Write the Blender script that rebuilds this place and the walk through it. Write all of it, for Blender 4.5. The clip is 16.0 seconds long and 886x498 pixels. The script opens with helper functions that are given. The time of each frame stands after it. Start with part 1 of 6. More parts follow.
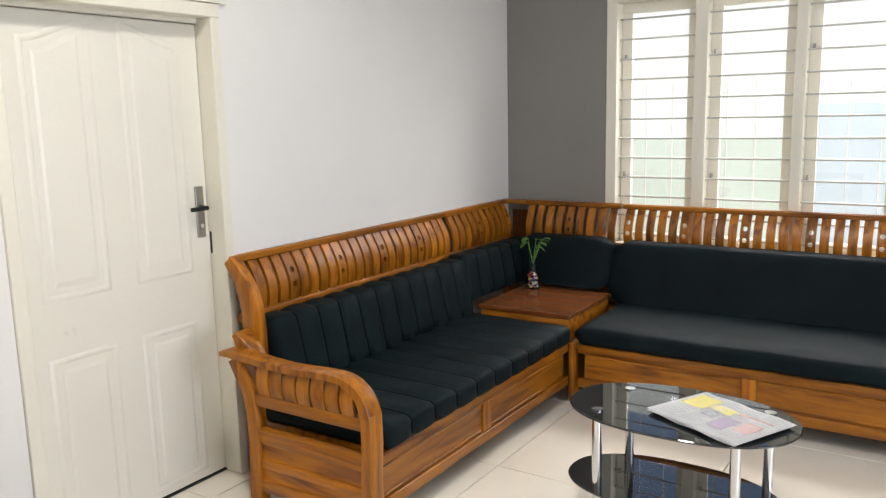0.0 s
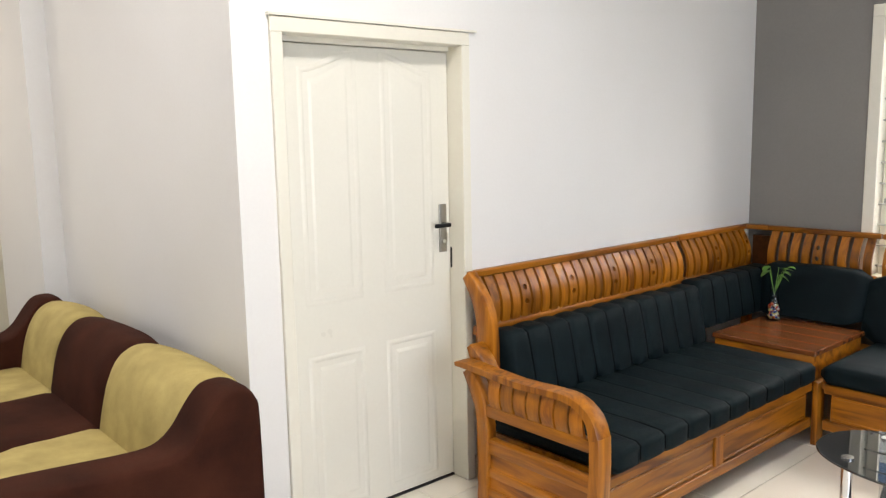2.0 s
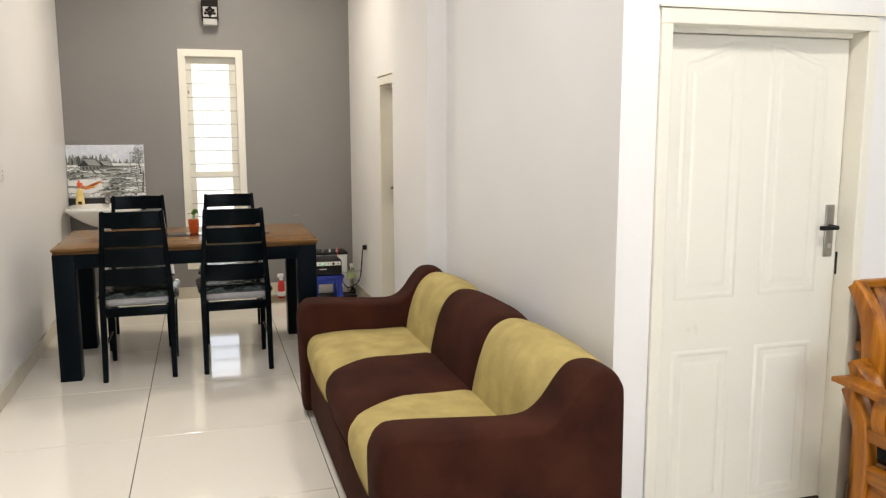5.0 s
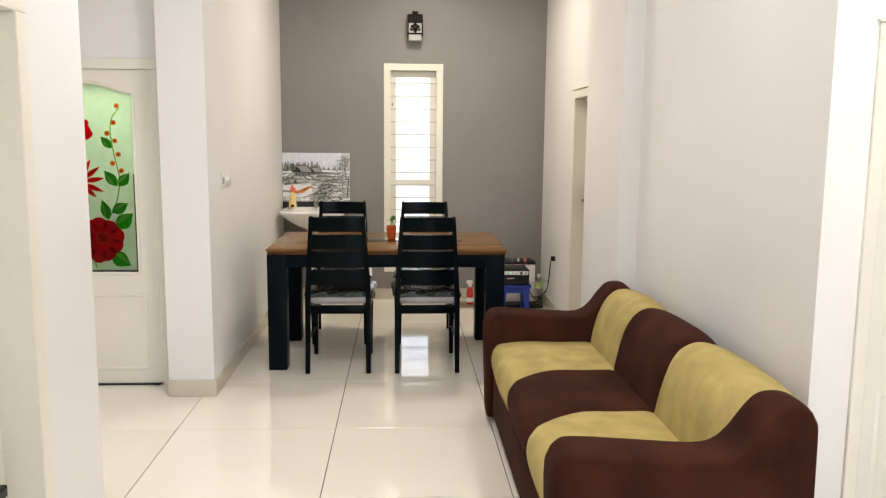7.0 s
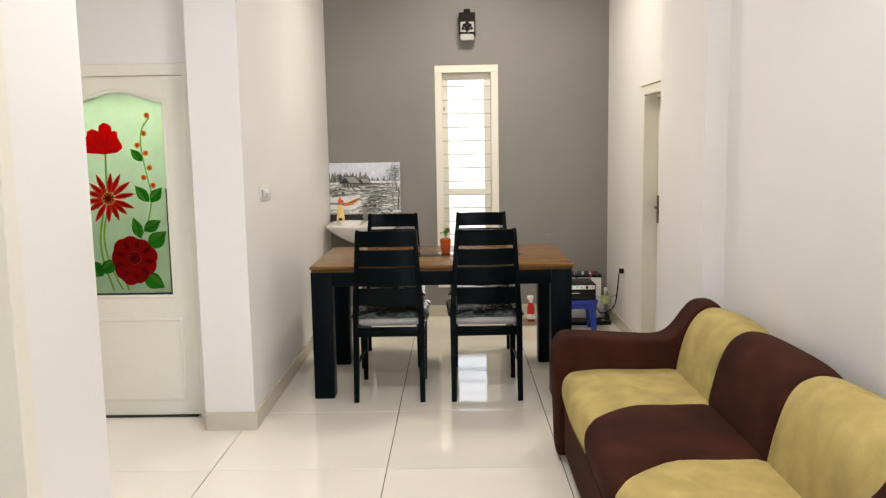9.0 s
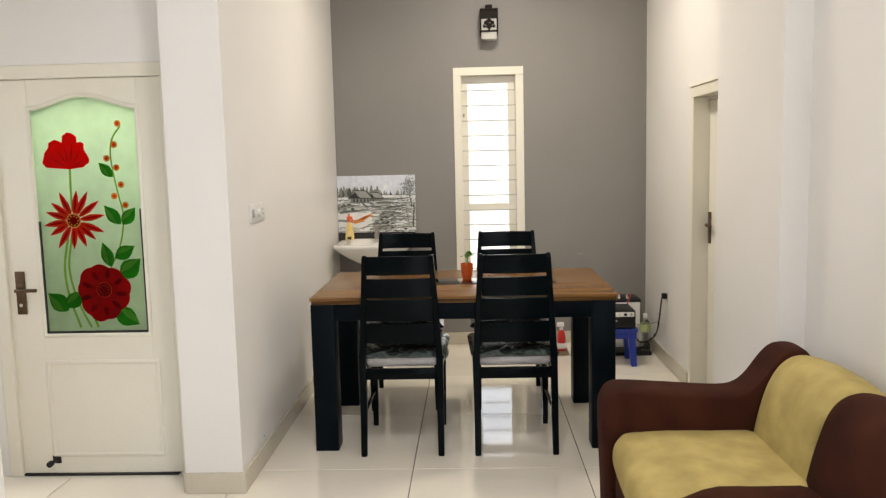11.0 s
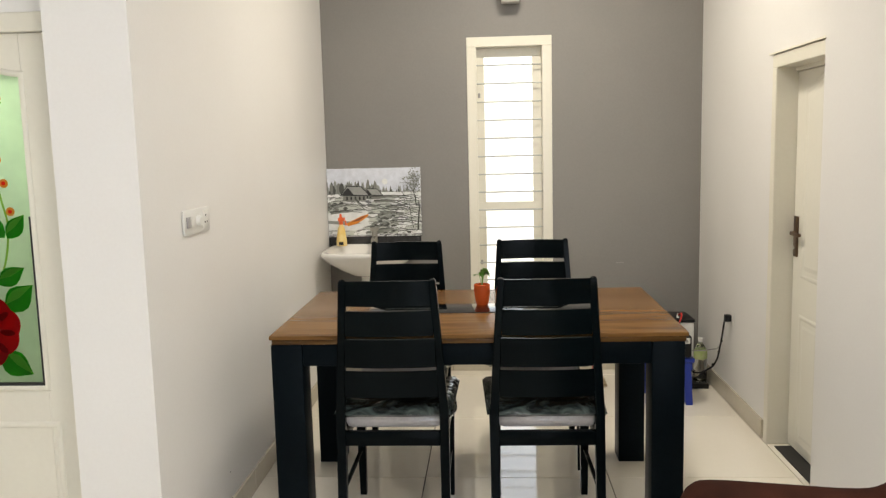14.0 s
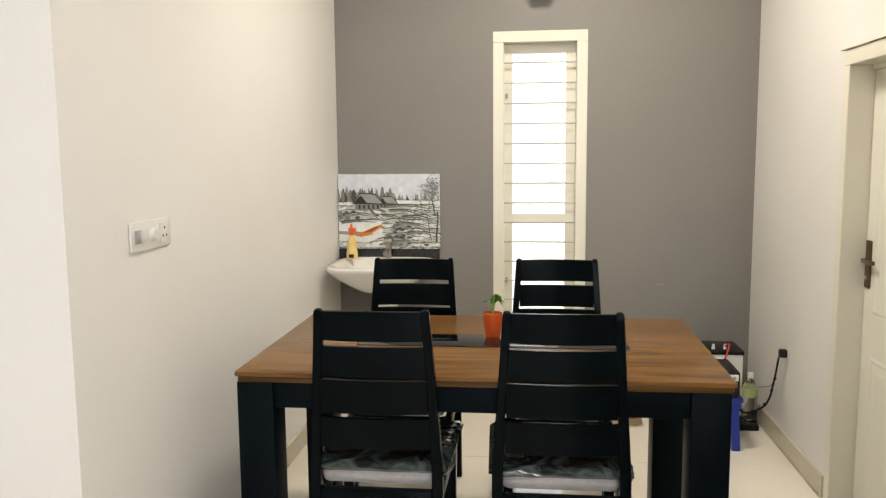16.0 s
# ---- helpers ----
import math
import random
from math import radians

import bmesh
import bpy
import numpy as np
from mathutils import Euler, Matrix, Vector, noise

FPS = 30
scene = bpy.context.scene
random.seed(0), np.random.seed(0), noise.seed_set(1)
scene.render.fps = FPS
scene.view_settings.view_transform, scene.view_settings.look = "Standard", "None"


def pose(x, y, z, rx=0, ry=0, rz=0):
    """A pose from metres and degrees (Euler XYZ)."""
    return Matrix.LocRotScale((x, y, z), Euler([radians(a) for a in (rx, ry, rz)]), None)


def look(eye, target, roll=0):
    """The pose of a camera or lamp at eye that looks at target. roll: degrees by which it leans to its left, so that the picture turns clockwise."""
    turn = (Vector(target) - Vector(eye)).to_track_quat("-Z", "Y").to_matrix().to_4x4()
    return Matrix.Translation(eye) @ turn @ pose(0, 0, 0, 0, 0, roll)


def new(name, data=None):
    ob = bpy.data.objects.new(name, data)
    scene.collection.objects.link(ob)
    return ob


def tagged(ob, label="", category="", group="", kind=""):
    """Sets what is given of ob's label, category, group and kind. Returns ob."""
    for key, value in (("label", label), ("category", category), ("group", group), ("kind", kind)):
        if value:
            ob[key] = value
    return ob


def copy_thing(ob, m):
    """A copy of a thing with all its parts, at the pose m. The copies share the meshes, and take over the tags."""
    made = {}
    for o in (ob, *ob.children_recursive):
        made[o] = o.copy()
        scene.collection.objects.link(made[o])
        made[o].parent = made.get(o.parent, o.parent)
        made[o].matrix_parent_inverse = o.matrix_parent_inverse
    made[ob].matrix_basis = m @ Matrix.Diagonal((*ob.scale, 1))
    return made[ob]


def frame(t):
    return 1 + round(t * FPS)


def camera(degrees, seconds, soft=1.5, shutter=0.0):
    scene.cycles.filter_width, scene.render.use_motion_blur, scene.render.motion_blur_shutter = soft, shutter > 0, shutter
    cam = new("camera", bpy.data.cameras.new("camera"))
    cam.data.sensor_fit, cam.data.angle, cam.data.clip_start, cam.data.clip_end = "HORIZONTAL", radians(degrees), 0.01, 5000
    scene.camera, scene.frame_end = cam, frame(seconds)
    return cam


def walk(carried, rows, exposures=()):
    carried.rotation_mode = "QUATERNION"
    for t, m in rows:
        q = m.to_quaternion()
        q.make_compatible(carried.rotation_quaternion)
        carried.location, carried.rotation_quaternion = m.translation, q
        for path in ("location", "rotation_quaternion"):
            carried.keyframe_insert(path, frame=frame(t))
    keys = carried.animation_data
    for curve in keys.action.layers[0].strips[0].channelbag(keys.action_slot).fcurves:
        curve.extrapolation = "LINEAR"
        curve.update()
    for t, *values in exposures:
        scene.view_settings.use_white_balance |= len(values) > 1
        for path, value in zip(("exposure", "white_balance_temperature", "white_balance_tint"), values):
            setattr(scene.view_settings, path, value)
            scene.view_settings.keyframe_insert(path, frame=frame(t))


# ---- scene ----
cam = camera(57.9, 16.0, soft=1.3)
PATH = [
    (0, (-0.323, 0.096, 1.418), (-1.407, 1.743, 1.083), -1.3),
    (0.5, (-0.332, 0.076, 1.431), (-1.506, 1.662, 1.1), -1.1),
    (1, (-0.328, 0.06, 1.445), (-1.616, 1.557, 1.13), -1.2),
    (1.5, (-0.33, 0.042, 1.449), (-1.731, 1.437, 1.148), -1.2),
    (2, (-0.332, 0.021, 1.448), (-1.829, 1.316, 1.161), -1.1),
    (2.5, (-0.336, 0.007, 1.447), (-1.919, 1.195, 1.164), -0.9),
    (3, (-0.338, -0.011, 1.435), (-1.999, 1.066, 1.151), -0.7),
    (3.5, (-0.341, -0.029, 1.438), (-2.067, 0.939, 1.149), -0.5),
    (4, (-0.34, -0.05, 1.437), (-2.132, 0.792, 1.154), -0.3),
    (4.5, (-0.334, -0.076, 1.44), (-2.183, 0.631, 1.153), -0.2),
    (5, (-0.337, -0.097, 1.444), (-2.233, 0.468, 1.148), -0.1),
    (7.5, (-0.267, -0.099, 1.486), (-2.248, -0.064, 1.207), 0.1),
    (8, (-0.435, -0.082, 1.473), (-2.416, -0.085, 1.198), -0.5),
    (8.5, (-0.608, -0.095, 1.45), (-2.592, -0.11, 1.198), -0.8),
    (9, (-0.739, -0.108, 1.445), (-2.723, -0.14, 1.191), -1.0),
    (11.5, (-1.59, -0.137, 1.452), (-3.575, -0.221, 1.222), -1.5),
    (12, (-1.785, -0.119, 1.444), (-3.767, -0.219, 1.197), -1.8),
    (12.5, (-1.949, -0.101, 1.448), (-3.927, -0.248, 1.191), -1.2),
    (13, (-2.097, -0.112, 1.439), (-4.072, -0.273, 1.17), -0.8),
    (13.5, (-2.284, -0.129, 1.455), (-4.264, -0.258, 1.201), -0.8),
    (14, (-2.431, -0.134, 1.444), (-4.411, -0.252, 1.191), -1.4),
    (14.5, (-2.593, -0.099, 1.442), (-4.57, -0.229, 1.171), -1.6),
    (15, (-2.73, -0.059, 1.443), (-4.702, -0.236, 1.159), -0.5),
    (15.5, (-2.814, -0.032, 1.447), (-4.785, -0.237, 1.181), -0.3),
    (16, (-2.912, -0.019, 1.444), (-4.884, -0.249, 1.204), -0.5),
]
walk(cam, [(t, look(eye, target, roll)) for t, eye, target, roll in PATH],
     [(0.0, 0.54, 6580.0, 10.8), (2.0, 0.69, 6600.0, 11.0), (3.0, 0.80, 6550.0, 11.0), (5.0, 0.70, 6680.0, 11.0), (7.5, 0.74, 6780.0, 11.5), (9.0, 0.74, 6750.0, 11.6), (12.0, 0.67, 6880.0, 10.0), (14.0, 0.73, 6750.0, 8.5), (16.0, 0.84, 6850.0, 9.0)])

world = bpy.data.worlds.new("sky")
scene.world = world
world.use_nodes = True
wn = world.node_tree.nodes
sky = wn.new("ShaderNodeTexSky")
sky.sky_type = "NISHITA"
sky.sun_disc = False
sky.sun_elevation = radians(55)
sky.sun_rotation = radians(200)
sky.air_density, sky.dust_density, sky.ozone_density = 1.0, 2.5, 0.5
world.node_tree.links.new(sky.outputs[0], wn["Background"].inputs[0])
wn["Background"].inputs[1].default_value = 0.13
sun_data = bpy.data.lights.new("sun", "SUN")
sun_data.energy, sun_data.angle, sun_data.color = 1.5, radians(12), (1.0, 0.97, 0.93)
new("sun", sun_data).matrix_world = look((0, -2, 12), (-2.0, 5.0, 0))


def window_light(name, eye, target, wide, high, power, tint=(1, 1, 1)):
    """An area lamp that stands for daylight at an opening, seen or assumed."""
    d = bpy.data.lights.new(name, "AREA")
    d.shape, d.size, d.size_y, d.energy, d.color = "RECTANGLE", wide, high, power, tint
    ob = new(name, d)
    ob.matrix_world = look(eye, target)
    return ob


window_light("daylight_living", (-0.95, 5.7, 3.0), (-1.15, 2.5, 0.8), 3.0, 1.6, 172, (1.0, 0.985, 0.96))
window_light("daylight_dining", (-7.80, 0, 1.15), (0, 0, 1.05), 0.46, 2.0, 2.5, (1.0, 0.98, 0.93))
# assumed opening behind the camera, added to light the rooms
window_light("assumed_daylight_east", (3.05, 1.5, 1.3), (-3, 1.3, 1.2), 2.2, 1.7, 54, (0.76, 0.85, 1.0))
# set close and high behind the flower pane, to brighten its top most
window_light("daylight_yard", (-5.19, -1.85, 2.17), (-4.98, -1.85, 1.45), 0.8, 0.3, 9.0, (1, 1, 0.93))
# no opening known here; lamp added to lift the walls facing the hall
window_light("assumed_daylight_hall", (-3.9, -3.12, 1.5), (-3.9, 0, 1.2), 1.2, 1.2, 4, (0.97, 0.98, 1.0))


# ---- materials ----
def base_mat(name, rough=0.5, metal=0.0, spec=0.5):
    m = bpy.data.materials.new(name)
    m.use_nodes = True
    b = m.node_tree.nodes["Principled BSDF"]
    b.inputs["Roughness"].default_value = rough
    b.inputs["Metallic"].default_value = metal
    b.inputs["Specular IOR Level"].default_value = spec
    return m, m.node_tree.nodes, m.node_tree.links, b


def surface(name, c1, c2=None, rough=0.5, scale=6.0, fine=120.0, bump=0.0, metal=0.0, stretch=(1, 1, 1), spec=0.5, dist=0.002, per_object=0.0, rough_var=0.0):
    """Colour varied at two scales, with a fine relief."""
    m, n, l, b = base_mat(name, rough, metal, spec)
    c2 = c2 or tuple(v * 0.88 for v in c1)
    tc, mp = n.new("ShaderNodeTexCoord"), n.new("ShaderNodeMapping")
    mp.inputs["Scale"].default_value = stretch
    l.new(tc.outputs["Object"], mp.inputs[0])
    big, small = n.new("ShaderNodeTexNoise"), n.new("ShaderNodeTexNoise")
    big.inputs["Scale"].default_value, small.inputs["Scale"].default_value = scale, fine
    big.inputs["Detail"].default_value = 5
    for t in (big, small):
        l.new(mp.outputs[0], t.inputs["Vector"])
    mixf = n.new("ShaderNodeMath")
    mixf.operation = "MULTIPLY_ADD"
    l.new(small.outputs[0], mixf.inputs[0])
    mixf.inputs[1].default_value = 0.35
    l.new(big.outputs[0], mixf.inputs[2])
    ramp = n.new("ShaderNodeValToRGB")
    ramp.color_ramp.elements[0].position, ramp.color_ramp.elements[1].position = 0.45, 0.9
    ramp.color_ramp.elements[0].color, ramp.color_ramp.elements[1].color = (*c2, 1), (*c1, 1)
    l.new(mixf.outputs[0], ramp.inputs[0])
    out = ramp.outputs[0]
    if per_object:
        info, hsv, mr = n.new("ShaderNodeObjectInfo"), n.new("ShaderNodeHueSaturation"), n.new("ShaderNodeMapRange")
        mr.inputs[3].default_value, mr.inputs[4].default_value = 1 - per_object, 1 + per_object
        l.new(info.outputs["Random"], mr.inputs[0])
        l.new(mr.outputs[0], hsv.inputs["Value"])
        l.new(out, hsv.inputs["Color"])
        out = hsv.outputs[0]
    l.new(out, b.inputs["Base Color"])
    if rough_var:
        rr = n.new("ShaderNodeMapRange")
        rr.inputs[3].default_value, rr.inputs[4].default_value = max(0.02, rough - rough_var), rough + rough_var
        l.new(big.outputs[0], rr.inputs[0])
        l.new(rr.outputs[0], b.inputs["Roughness"])
    if bump:
        bp = n.new("ShaderNodeBump")
        bp.inputs["Strength"].default_value, bp.inputs["Distance"].default_value = bump, dist
        l.new(small.outputs[0], bp.inputs["Height"])
        l.new(bp.outputs[0], b.inputs["Normal"])
    return m


def wood(name, light, dark, axis="x", rough=0.35, scale=1.0, spec=0.5):
    """Grain that runs along one axis: growth bands bent by noise, and fine pores."""
    m, n, l, b = base_mat(name, rough, 0.0, spec)
    st = {"x": (0.9, 9, 9), "y": (9, 0.9, 9), "z": (9, 9, 0.9)}[axis]
    tc, mp, info, add = n.new("ShaderNodeTexCoord"), n.new("ShaderNodeMapping"), n.new("ShaderNodeObjectInfo"), n.new("ShaderNodeVectorMath")
    mp.inputs["Scale"].default_value = tuple(scale * s for s in st)
    sc = n.new("ShaderNodeVectorMath")
    sc.operation = "SCALE"
    sc.inputs[0].default_value = (7.1, 5.3, 9.7)
    l.new(info.outputs["Random"], sc.inputs["Scale"])
    l.new(tc.outputs["Object"], add.inputs[0])
    l.new(sc.outputs[0], add.inputs[1])
    l.new(add.outputs[0], mp.inputs[0])
    nz, band, pore = n.new("ShaderNodeTexNoise"), n.new("ShaderNodeTexNoise"), n.new("ShaderNodeTexNoise")
    nz.inputs["Scale"].default_value, nz.inputs["Detail"].default_value = 1.2, 3
    band.inputs["Scale"].default_value, band.inputs["Detail"].default_value, band.inputs["Distortion"].default_value = 2.2, 3, 1.2
    pore.inputs["Scale"].default_value = 26
    for t in (nz, band, pore):
        l.new(mp.outputs[0], t.inputs["Vector"])
    r = n.new("ShaderNodeValToRGB")
    e = r.color_ramp.elements
    e[0].position, e[0].color = 0.30, (*dark, 1)
    e[1].position, e[1].color = 0.68, (*light, 1)
    mid = e.new(0.5)
    mid.color = (*[0.35 * p + 0.65 * q for p, q in zip(dark, light)], 1)
    l.new(band.outputs[0], r.inputs[0])
    tone = n.new("ShaderNodeMapRange")
    tone.inputs[3].default_value, tone.inputs[4].default_value = 0.66, 1.12
    l.new(info.outputs["Random"], tone.inputs[0])
    both = n.new("ShaderNodeMath")
    both.operation = "MULTIPLY"
    mix = n.new("ShaderNodeMix")
    mix.data_type, mix.blend_type = "RGBA", "MULTIPLY"
    r2 = n.new("ShaderNodeMapRange")
    r2.inputs[1].default_value, r2.inputs[2].default_value, r2.inputs[3].default_value, r2.inputs[4].default_value = 0.3, 0.7, 0.90, 1.07
    l.new(pore.outputs[0], r2.inputs[0])
    mix.inputs[0].default_value = 1.0
    l.new(r.outputs[0], mix.inputs[6])
    l.new(r2.outputs[0], both.inputs[0])
    l.new(tone.outputs[0], both.inputs[1])
    l.new(both.outputs[0], mix.inputs[7])
    l.new(mix.outputs[2], b.inputs["Base Color"])
    bp = n.new("ShaderNodeBump")
    bp.inputs["Strength"].default_value, bp.inputs["Distance"].default_value = 0.15, 0.001
    l.new(pore.outputs[0], bp.inputs["Height"])
    l.new(bp.outputs[0], b.inputs["Normal"])
    return m


def clear_glass(name, tint=(1, 1, 1), rough=0.0):
    m, n, l, b = base_mat(name, rough)
    b.inputs["Base Color"].default_value = (*tint, 1)
    b.inputs["Transmission Weight"].default_value = 1.0
    b.inputs["IOR"].default_value = 1.45
    return m


def back_lit(name, colour, share=0.7, rough=0.25):
    """Stained or frosted glass: it scatters the light that falls on its back."""
    m, n, l, b = base_mat(name, rough)
    nz, mx = n.new("ShaderNodeTexNoise"), n.new("ShaderNodeMix")
    tc = n.new("ShaderNodeTexCoord")
    l.new(tc.outputs["Object"], nz.inputs["Vector"])
    nz.inputs["Scale"].default_value = 14
    mx.data_type = "RGBA"
    mx.inputs[6].default_value, mx.inputs[7].default_value = (*[c * 0.8 for c in colour], 1), (*colour, 1)
    l.new(nz.outputs[0], mx.inputs[0])
    tr, ms = n.new("ShaderNodeBsdfTranslucent"), n.new("ShaderNodeMixShader")
    l.new(mx.outputs[2], tr.inputs[0])
    l.new(mx.outputs[2], b.inputs["Base Color"])
    ms.inputs[0].default_value = share
    l.new(b.outputs[0], ms.inputs[1])
    l.new(tr.outputs[0], ms.inputs[2])
    l.new(ms.outputs[0], n["Material Output"].inputs[0])
    return m


WHITE = surface("white_wall_paint", (0.80, 0.785, 0.76), (0.76, 0.74, 0.71), 0.42, 1.3, 90, 0.05, rough_var=0.05)
GREY = surface("grey_wall_paint", (0.235, 0.22, 0.205), (0.205, 0.192, 0.18), 0.5, 1.1, 90, 0.06, rough_var=0.05)
CEIL = surface("ceiling_paint", (0.82, 0.81, 0.79), None, 0.8, 1.5, 60, 0.05)
CREAM = surface("cream_enamel", (0.79, 0.76, 0.655), (0.745, 0.71, 0.605), 0.32, 2.5, 60, 0.05, rough_var=0.06)
DOORW = surface("white_door_enamel", (0.78, 0.755, 0.665), (0.74, 0.715, 0.625), 0.3, 1.8, 70, 0.04, rough_var=0.06)
TILE = surface("polished_cream_tile", (0.90, 0.845, 0.735), (0.86, 0.80, 0.685), 0.05, 1.6, 40, 0.0, per_object=0.03, rough_var=0.03, spec=0.9)
GROUT = surface("dark_grout", (0.10, 0.075, 0.055), None, 0.9, 30, 200)
BASE = surface("skirting_tile", (0.58, 0.53, 0.43), (0.52, 0.47, 0.37), 0.2, 4, 60, per_object=0.03)
TILE.node_tree.nodes["Principled BSDF"].inputs["Coat Weight"].default_value = 0.4
TILE.node_tree.nodes["Principled BSDF"].inputs["Coat Roughness"].default_value = 0.06
TEAK_X = wood("teak_along_x", (0.47, 0.165, 0.009), (0.14, 0.037, 0.0035), "x", spec=0.4)
TEAK_Y = wood("teak_along_y", (0.47, 0.165, 0.009), (0.14, 0.037, 0.0035), "y", spec=0.4)
TEAK_Z = wood("teak_upright", (0.47, 0.165, 0.009), (0.14, 0.037, 0.0035), "z", spec=0.4)
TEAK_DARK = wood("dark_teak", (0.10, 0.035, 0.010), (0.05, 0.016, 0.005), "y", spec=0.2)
TEAK_TOP = wood("reddish_teak", (0.27, 0.085, 0.020), (0.12, 0.032, 0.009), "x", 0.25)
# black that stands for the shade in the cushion grooves
GROOVE_SHADE = surface("groove_shade", (0.0025, 0.003, 0.0035), None, 0.9, 9, 200, spec=0.02)
FABRIC = surface("charcoal_fabric", (0.0050, 0.0115, 0.0138), (0.0026, 0.0062, 0.0078), 0.6, 7, 420, 0.6, dist=0.0012, spec=0.10)
BROWN = surface("brown_plush", (0.058, 0.0175, 0.0095), (0.023, 0.0072, 0.0043), 0.9, 6, 350, 0.6, dist=0.0015, spec=0.1)
OLIVE = surface("olive_velvet", (0.48, 0.375, 0.140), (0.32, 0.245, 0.085), 0.85, 9, 300, 0.4, dist=0.001, spec=0.25)
BLACKW = surface("black_lacquered_wood", (0.003, 0.0055, 0.0065), (0.0012, 0.0024, 0.003), 0.22, 4, 80, 0.05, spec=0.055)
NAVY = surface("blue_black_table_paint", (0.004, 0.0075, 0.0105), (0.0015, 0.0032, 0.0045), 0.4, 3, 80, 0.05, spec=0.05)
WALNUT = wood("table_veneer", (0.190, 0.094, 0.027), (0.085, 0.038, 0.011), "y", 0.25, 0.62, spec=0.2)
CHROME = surface("chrome", (0.75, 0.75, 0.75), None, 0.12, 5, 50, metal=1.0)
STEEL = surface("brushed_steel", (0.42, 0.40, 0.36), None, 0.35, 8, 200, metal=1.0)
BLACKGL = surface("black_glass", (0.004, 0.006, 0.007), None, 0.02, 5, 50, spec=1.0)
BRONZE = surface("aged_bronze", (0.16, 0.10, 0.06), (0.08, 0.05, 0.03), 0.4, 20, 150, metal=0.8)
LAMPD = surface("dark_bronze", (0.010, 0.006, 0.005), None, 0.5, 10, 100, spec=0.1)
BLACK = surface("black_plastic", (0.008, 0.008, 0.009), None, 0.4, 10, 100, spec=0.25)
RUBBER = surface("dark_threshold", (0.015, 0.014, 0.013), None, 0.6, 10, 100)
GRANITE = surface("black_granite", (0.012, 0.012, 0.014), (0.03, 0.03, 0.032), 0.15, 60, 300)
PORCELAIN = surface("white_porcelain", (0.80, 0.78, 0.74), (0.78, 0.76, 0.72), 0.12, 2, 50)
PLASTICW = surface("white_plastic", (0.78, 0.77, 0.73), None, 0.35, 5, 60)
BARD = surface("grey_bar_paint", (0.52, 0.52, 0.48), None, 0.5, 5, 60)
GREYP = surface("grey_socket", (0.35, 0.34, 0.32), None, 0.4, 5, 60)
BLUEP = surface("blue_plastic", (0.006, 0.03, 0.30), None, 0.35, 5, 60)
ORANGE = surface("orange_glaze", (0.62, 0.10, 0.018), (0.55, 0.08, 0.015), 0.25, 6, 60)
ORANGEP = surface("orange_plastic", (0.80, 0.13, 0.03), None, 0.35, 6, 60)
YELLOWP = surface("pale_yellow_plastic", (0.80, 0.66, 0.32), (0.75, 0.5, 0.12), 0.35, 18, 60)
REDP = surface("red_plastic", (0.50, 0.02, 0.015), None, 0.35, 6, 60)
LEAF = surface("leaf_green", (0.18, 0.38, 0.06), (0.10, 0.24, 0.035), 0.4, 40, 200)
SOIL = surface("soil", (0.03, 0.02, 0.012), None, 0.95, 60, 200)
CLOTH = surface("beige_cloth", (0.48, 0.38, 0.25), (0.38, 0.29, 0.18), 0.9, 14, 200, 0.5)
LABELG = surface("green_label", (0.30, 0.42, 0.10), (0.5, 0.5, 0.3), 0.5, 30, 90)
# kept dark so little light bounces onto the lower flower pane
OUTWALL = surface("dim_yard_plaster", (0.16, 0.22, 0.19), (0.12, 0.17, 0.145), 0.9, 1, 20)
GROUND = surface("outside_ground", (0.30, 0.27, 0.22), (0.22, 0.2, 0.16), 0.95, 0.6, 8)
# near white, so the added backdrop reads as bright outdoors
BACKDROP_PALE = surface("pale_wall_panel", (0.86, 0.90, 0.86), (0.82, 0.88, 0.83), 0.9, 3, 20)
GREENW = surface("pale_green_panel", (0.76, 0.87, 0.77), (0.72, 0.84, 0.74), 0.9, 3, 20)
BLUEW = surface("pale_blue_panel", (0.74, 0.86, 0.92), (0.70, 0.83, 0.90), 0.9, 2, 20)
PANE = clear_glass("window_glass")
BOTTLE = clear_glass("bottle_plastic", (0.93, 0.96, 0.95), 0.05)
VASEG = clear_glass("vase_glass", (0.9, 0.95, 0.93), 0.03)
NEWS = surface("newsprint", (0.92, 0.92, 0.91), (0.86, 0.87, 0.88), 0.85, 8, 300, 0.1)
FROST = back_lit("green_frosted_glass", (0.80, 0.93, 0.72), 0.92)
PETAL = back_lit("red_stained_glass", (0.97, 0.012, 0.010), 0.9)
PETALD = back_lit("dark_red_stained_glass", (0.42, 0.010, 0.014), 0.9)
PETALM = back_lit("wine_red_stained_glass", (0.72, 0.014, 0.018), 0.9)
PETALO = back_lit("orange_stained_glass", (0.95, 0.07, 0.03), 0.9)
GOLDG = back_lit("amber_stained_glass", (0.90, 0.42, 0.06), 0.7)
LEAFG = back_lit("green_stained_glass", (0.07, 0.50, 0.04), 0.9)
LEAFL = back_lit("light_green_stained_glass", (0.25, 0.75, 0.10), 0.9)
STEMG = back_lit("stem_stained_glass", (0.35, 0.60, 0.10), 0.7)
LAMPG = back_lit("lamp_white_glass", (0.85, 0.84, 0.80), 0.4)


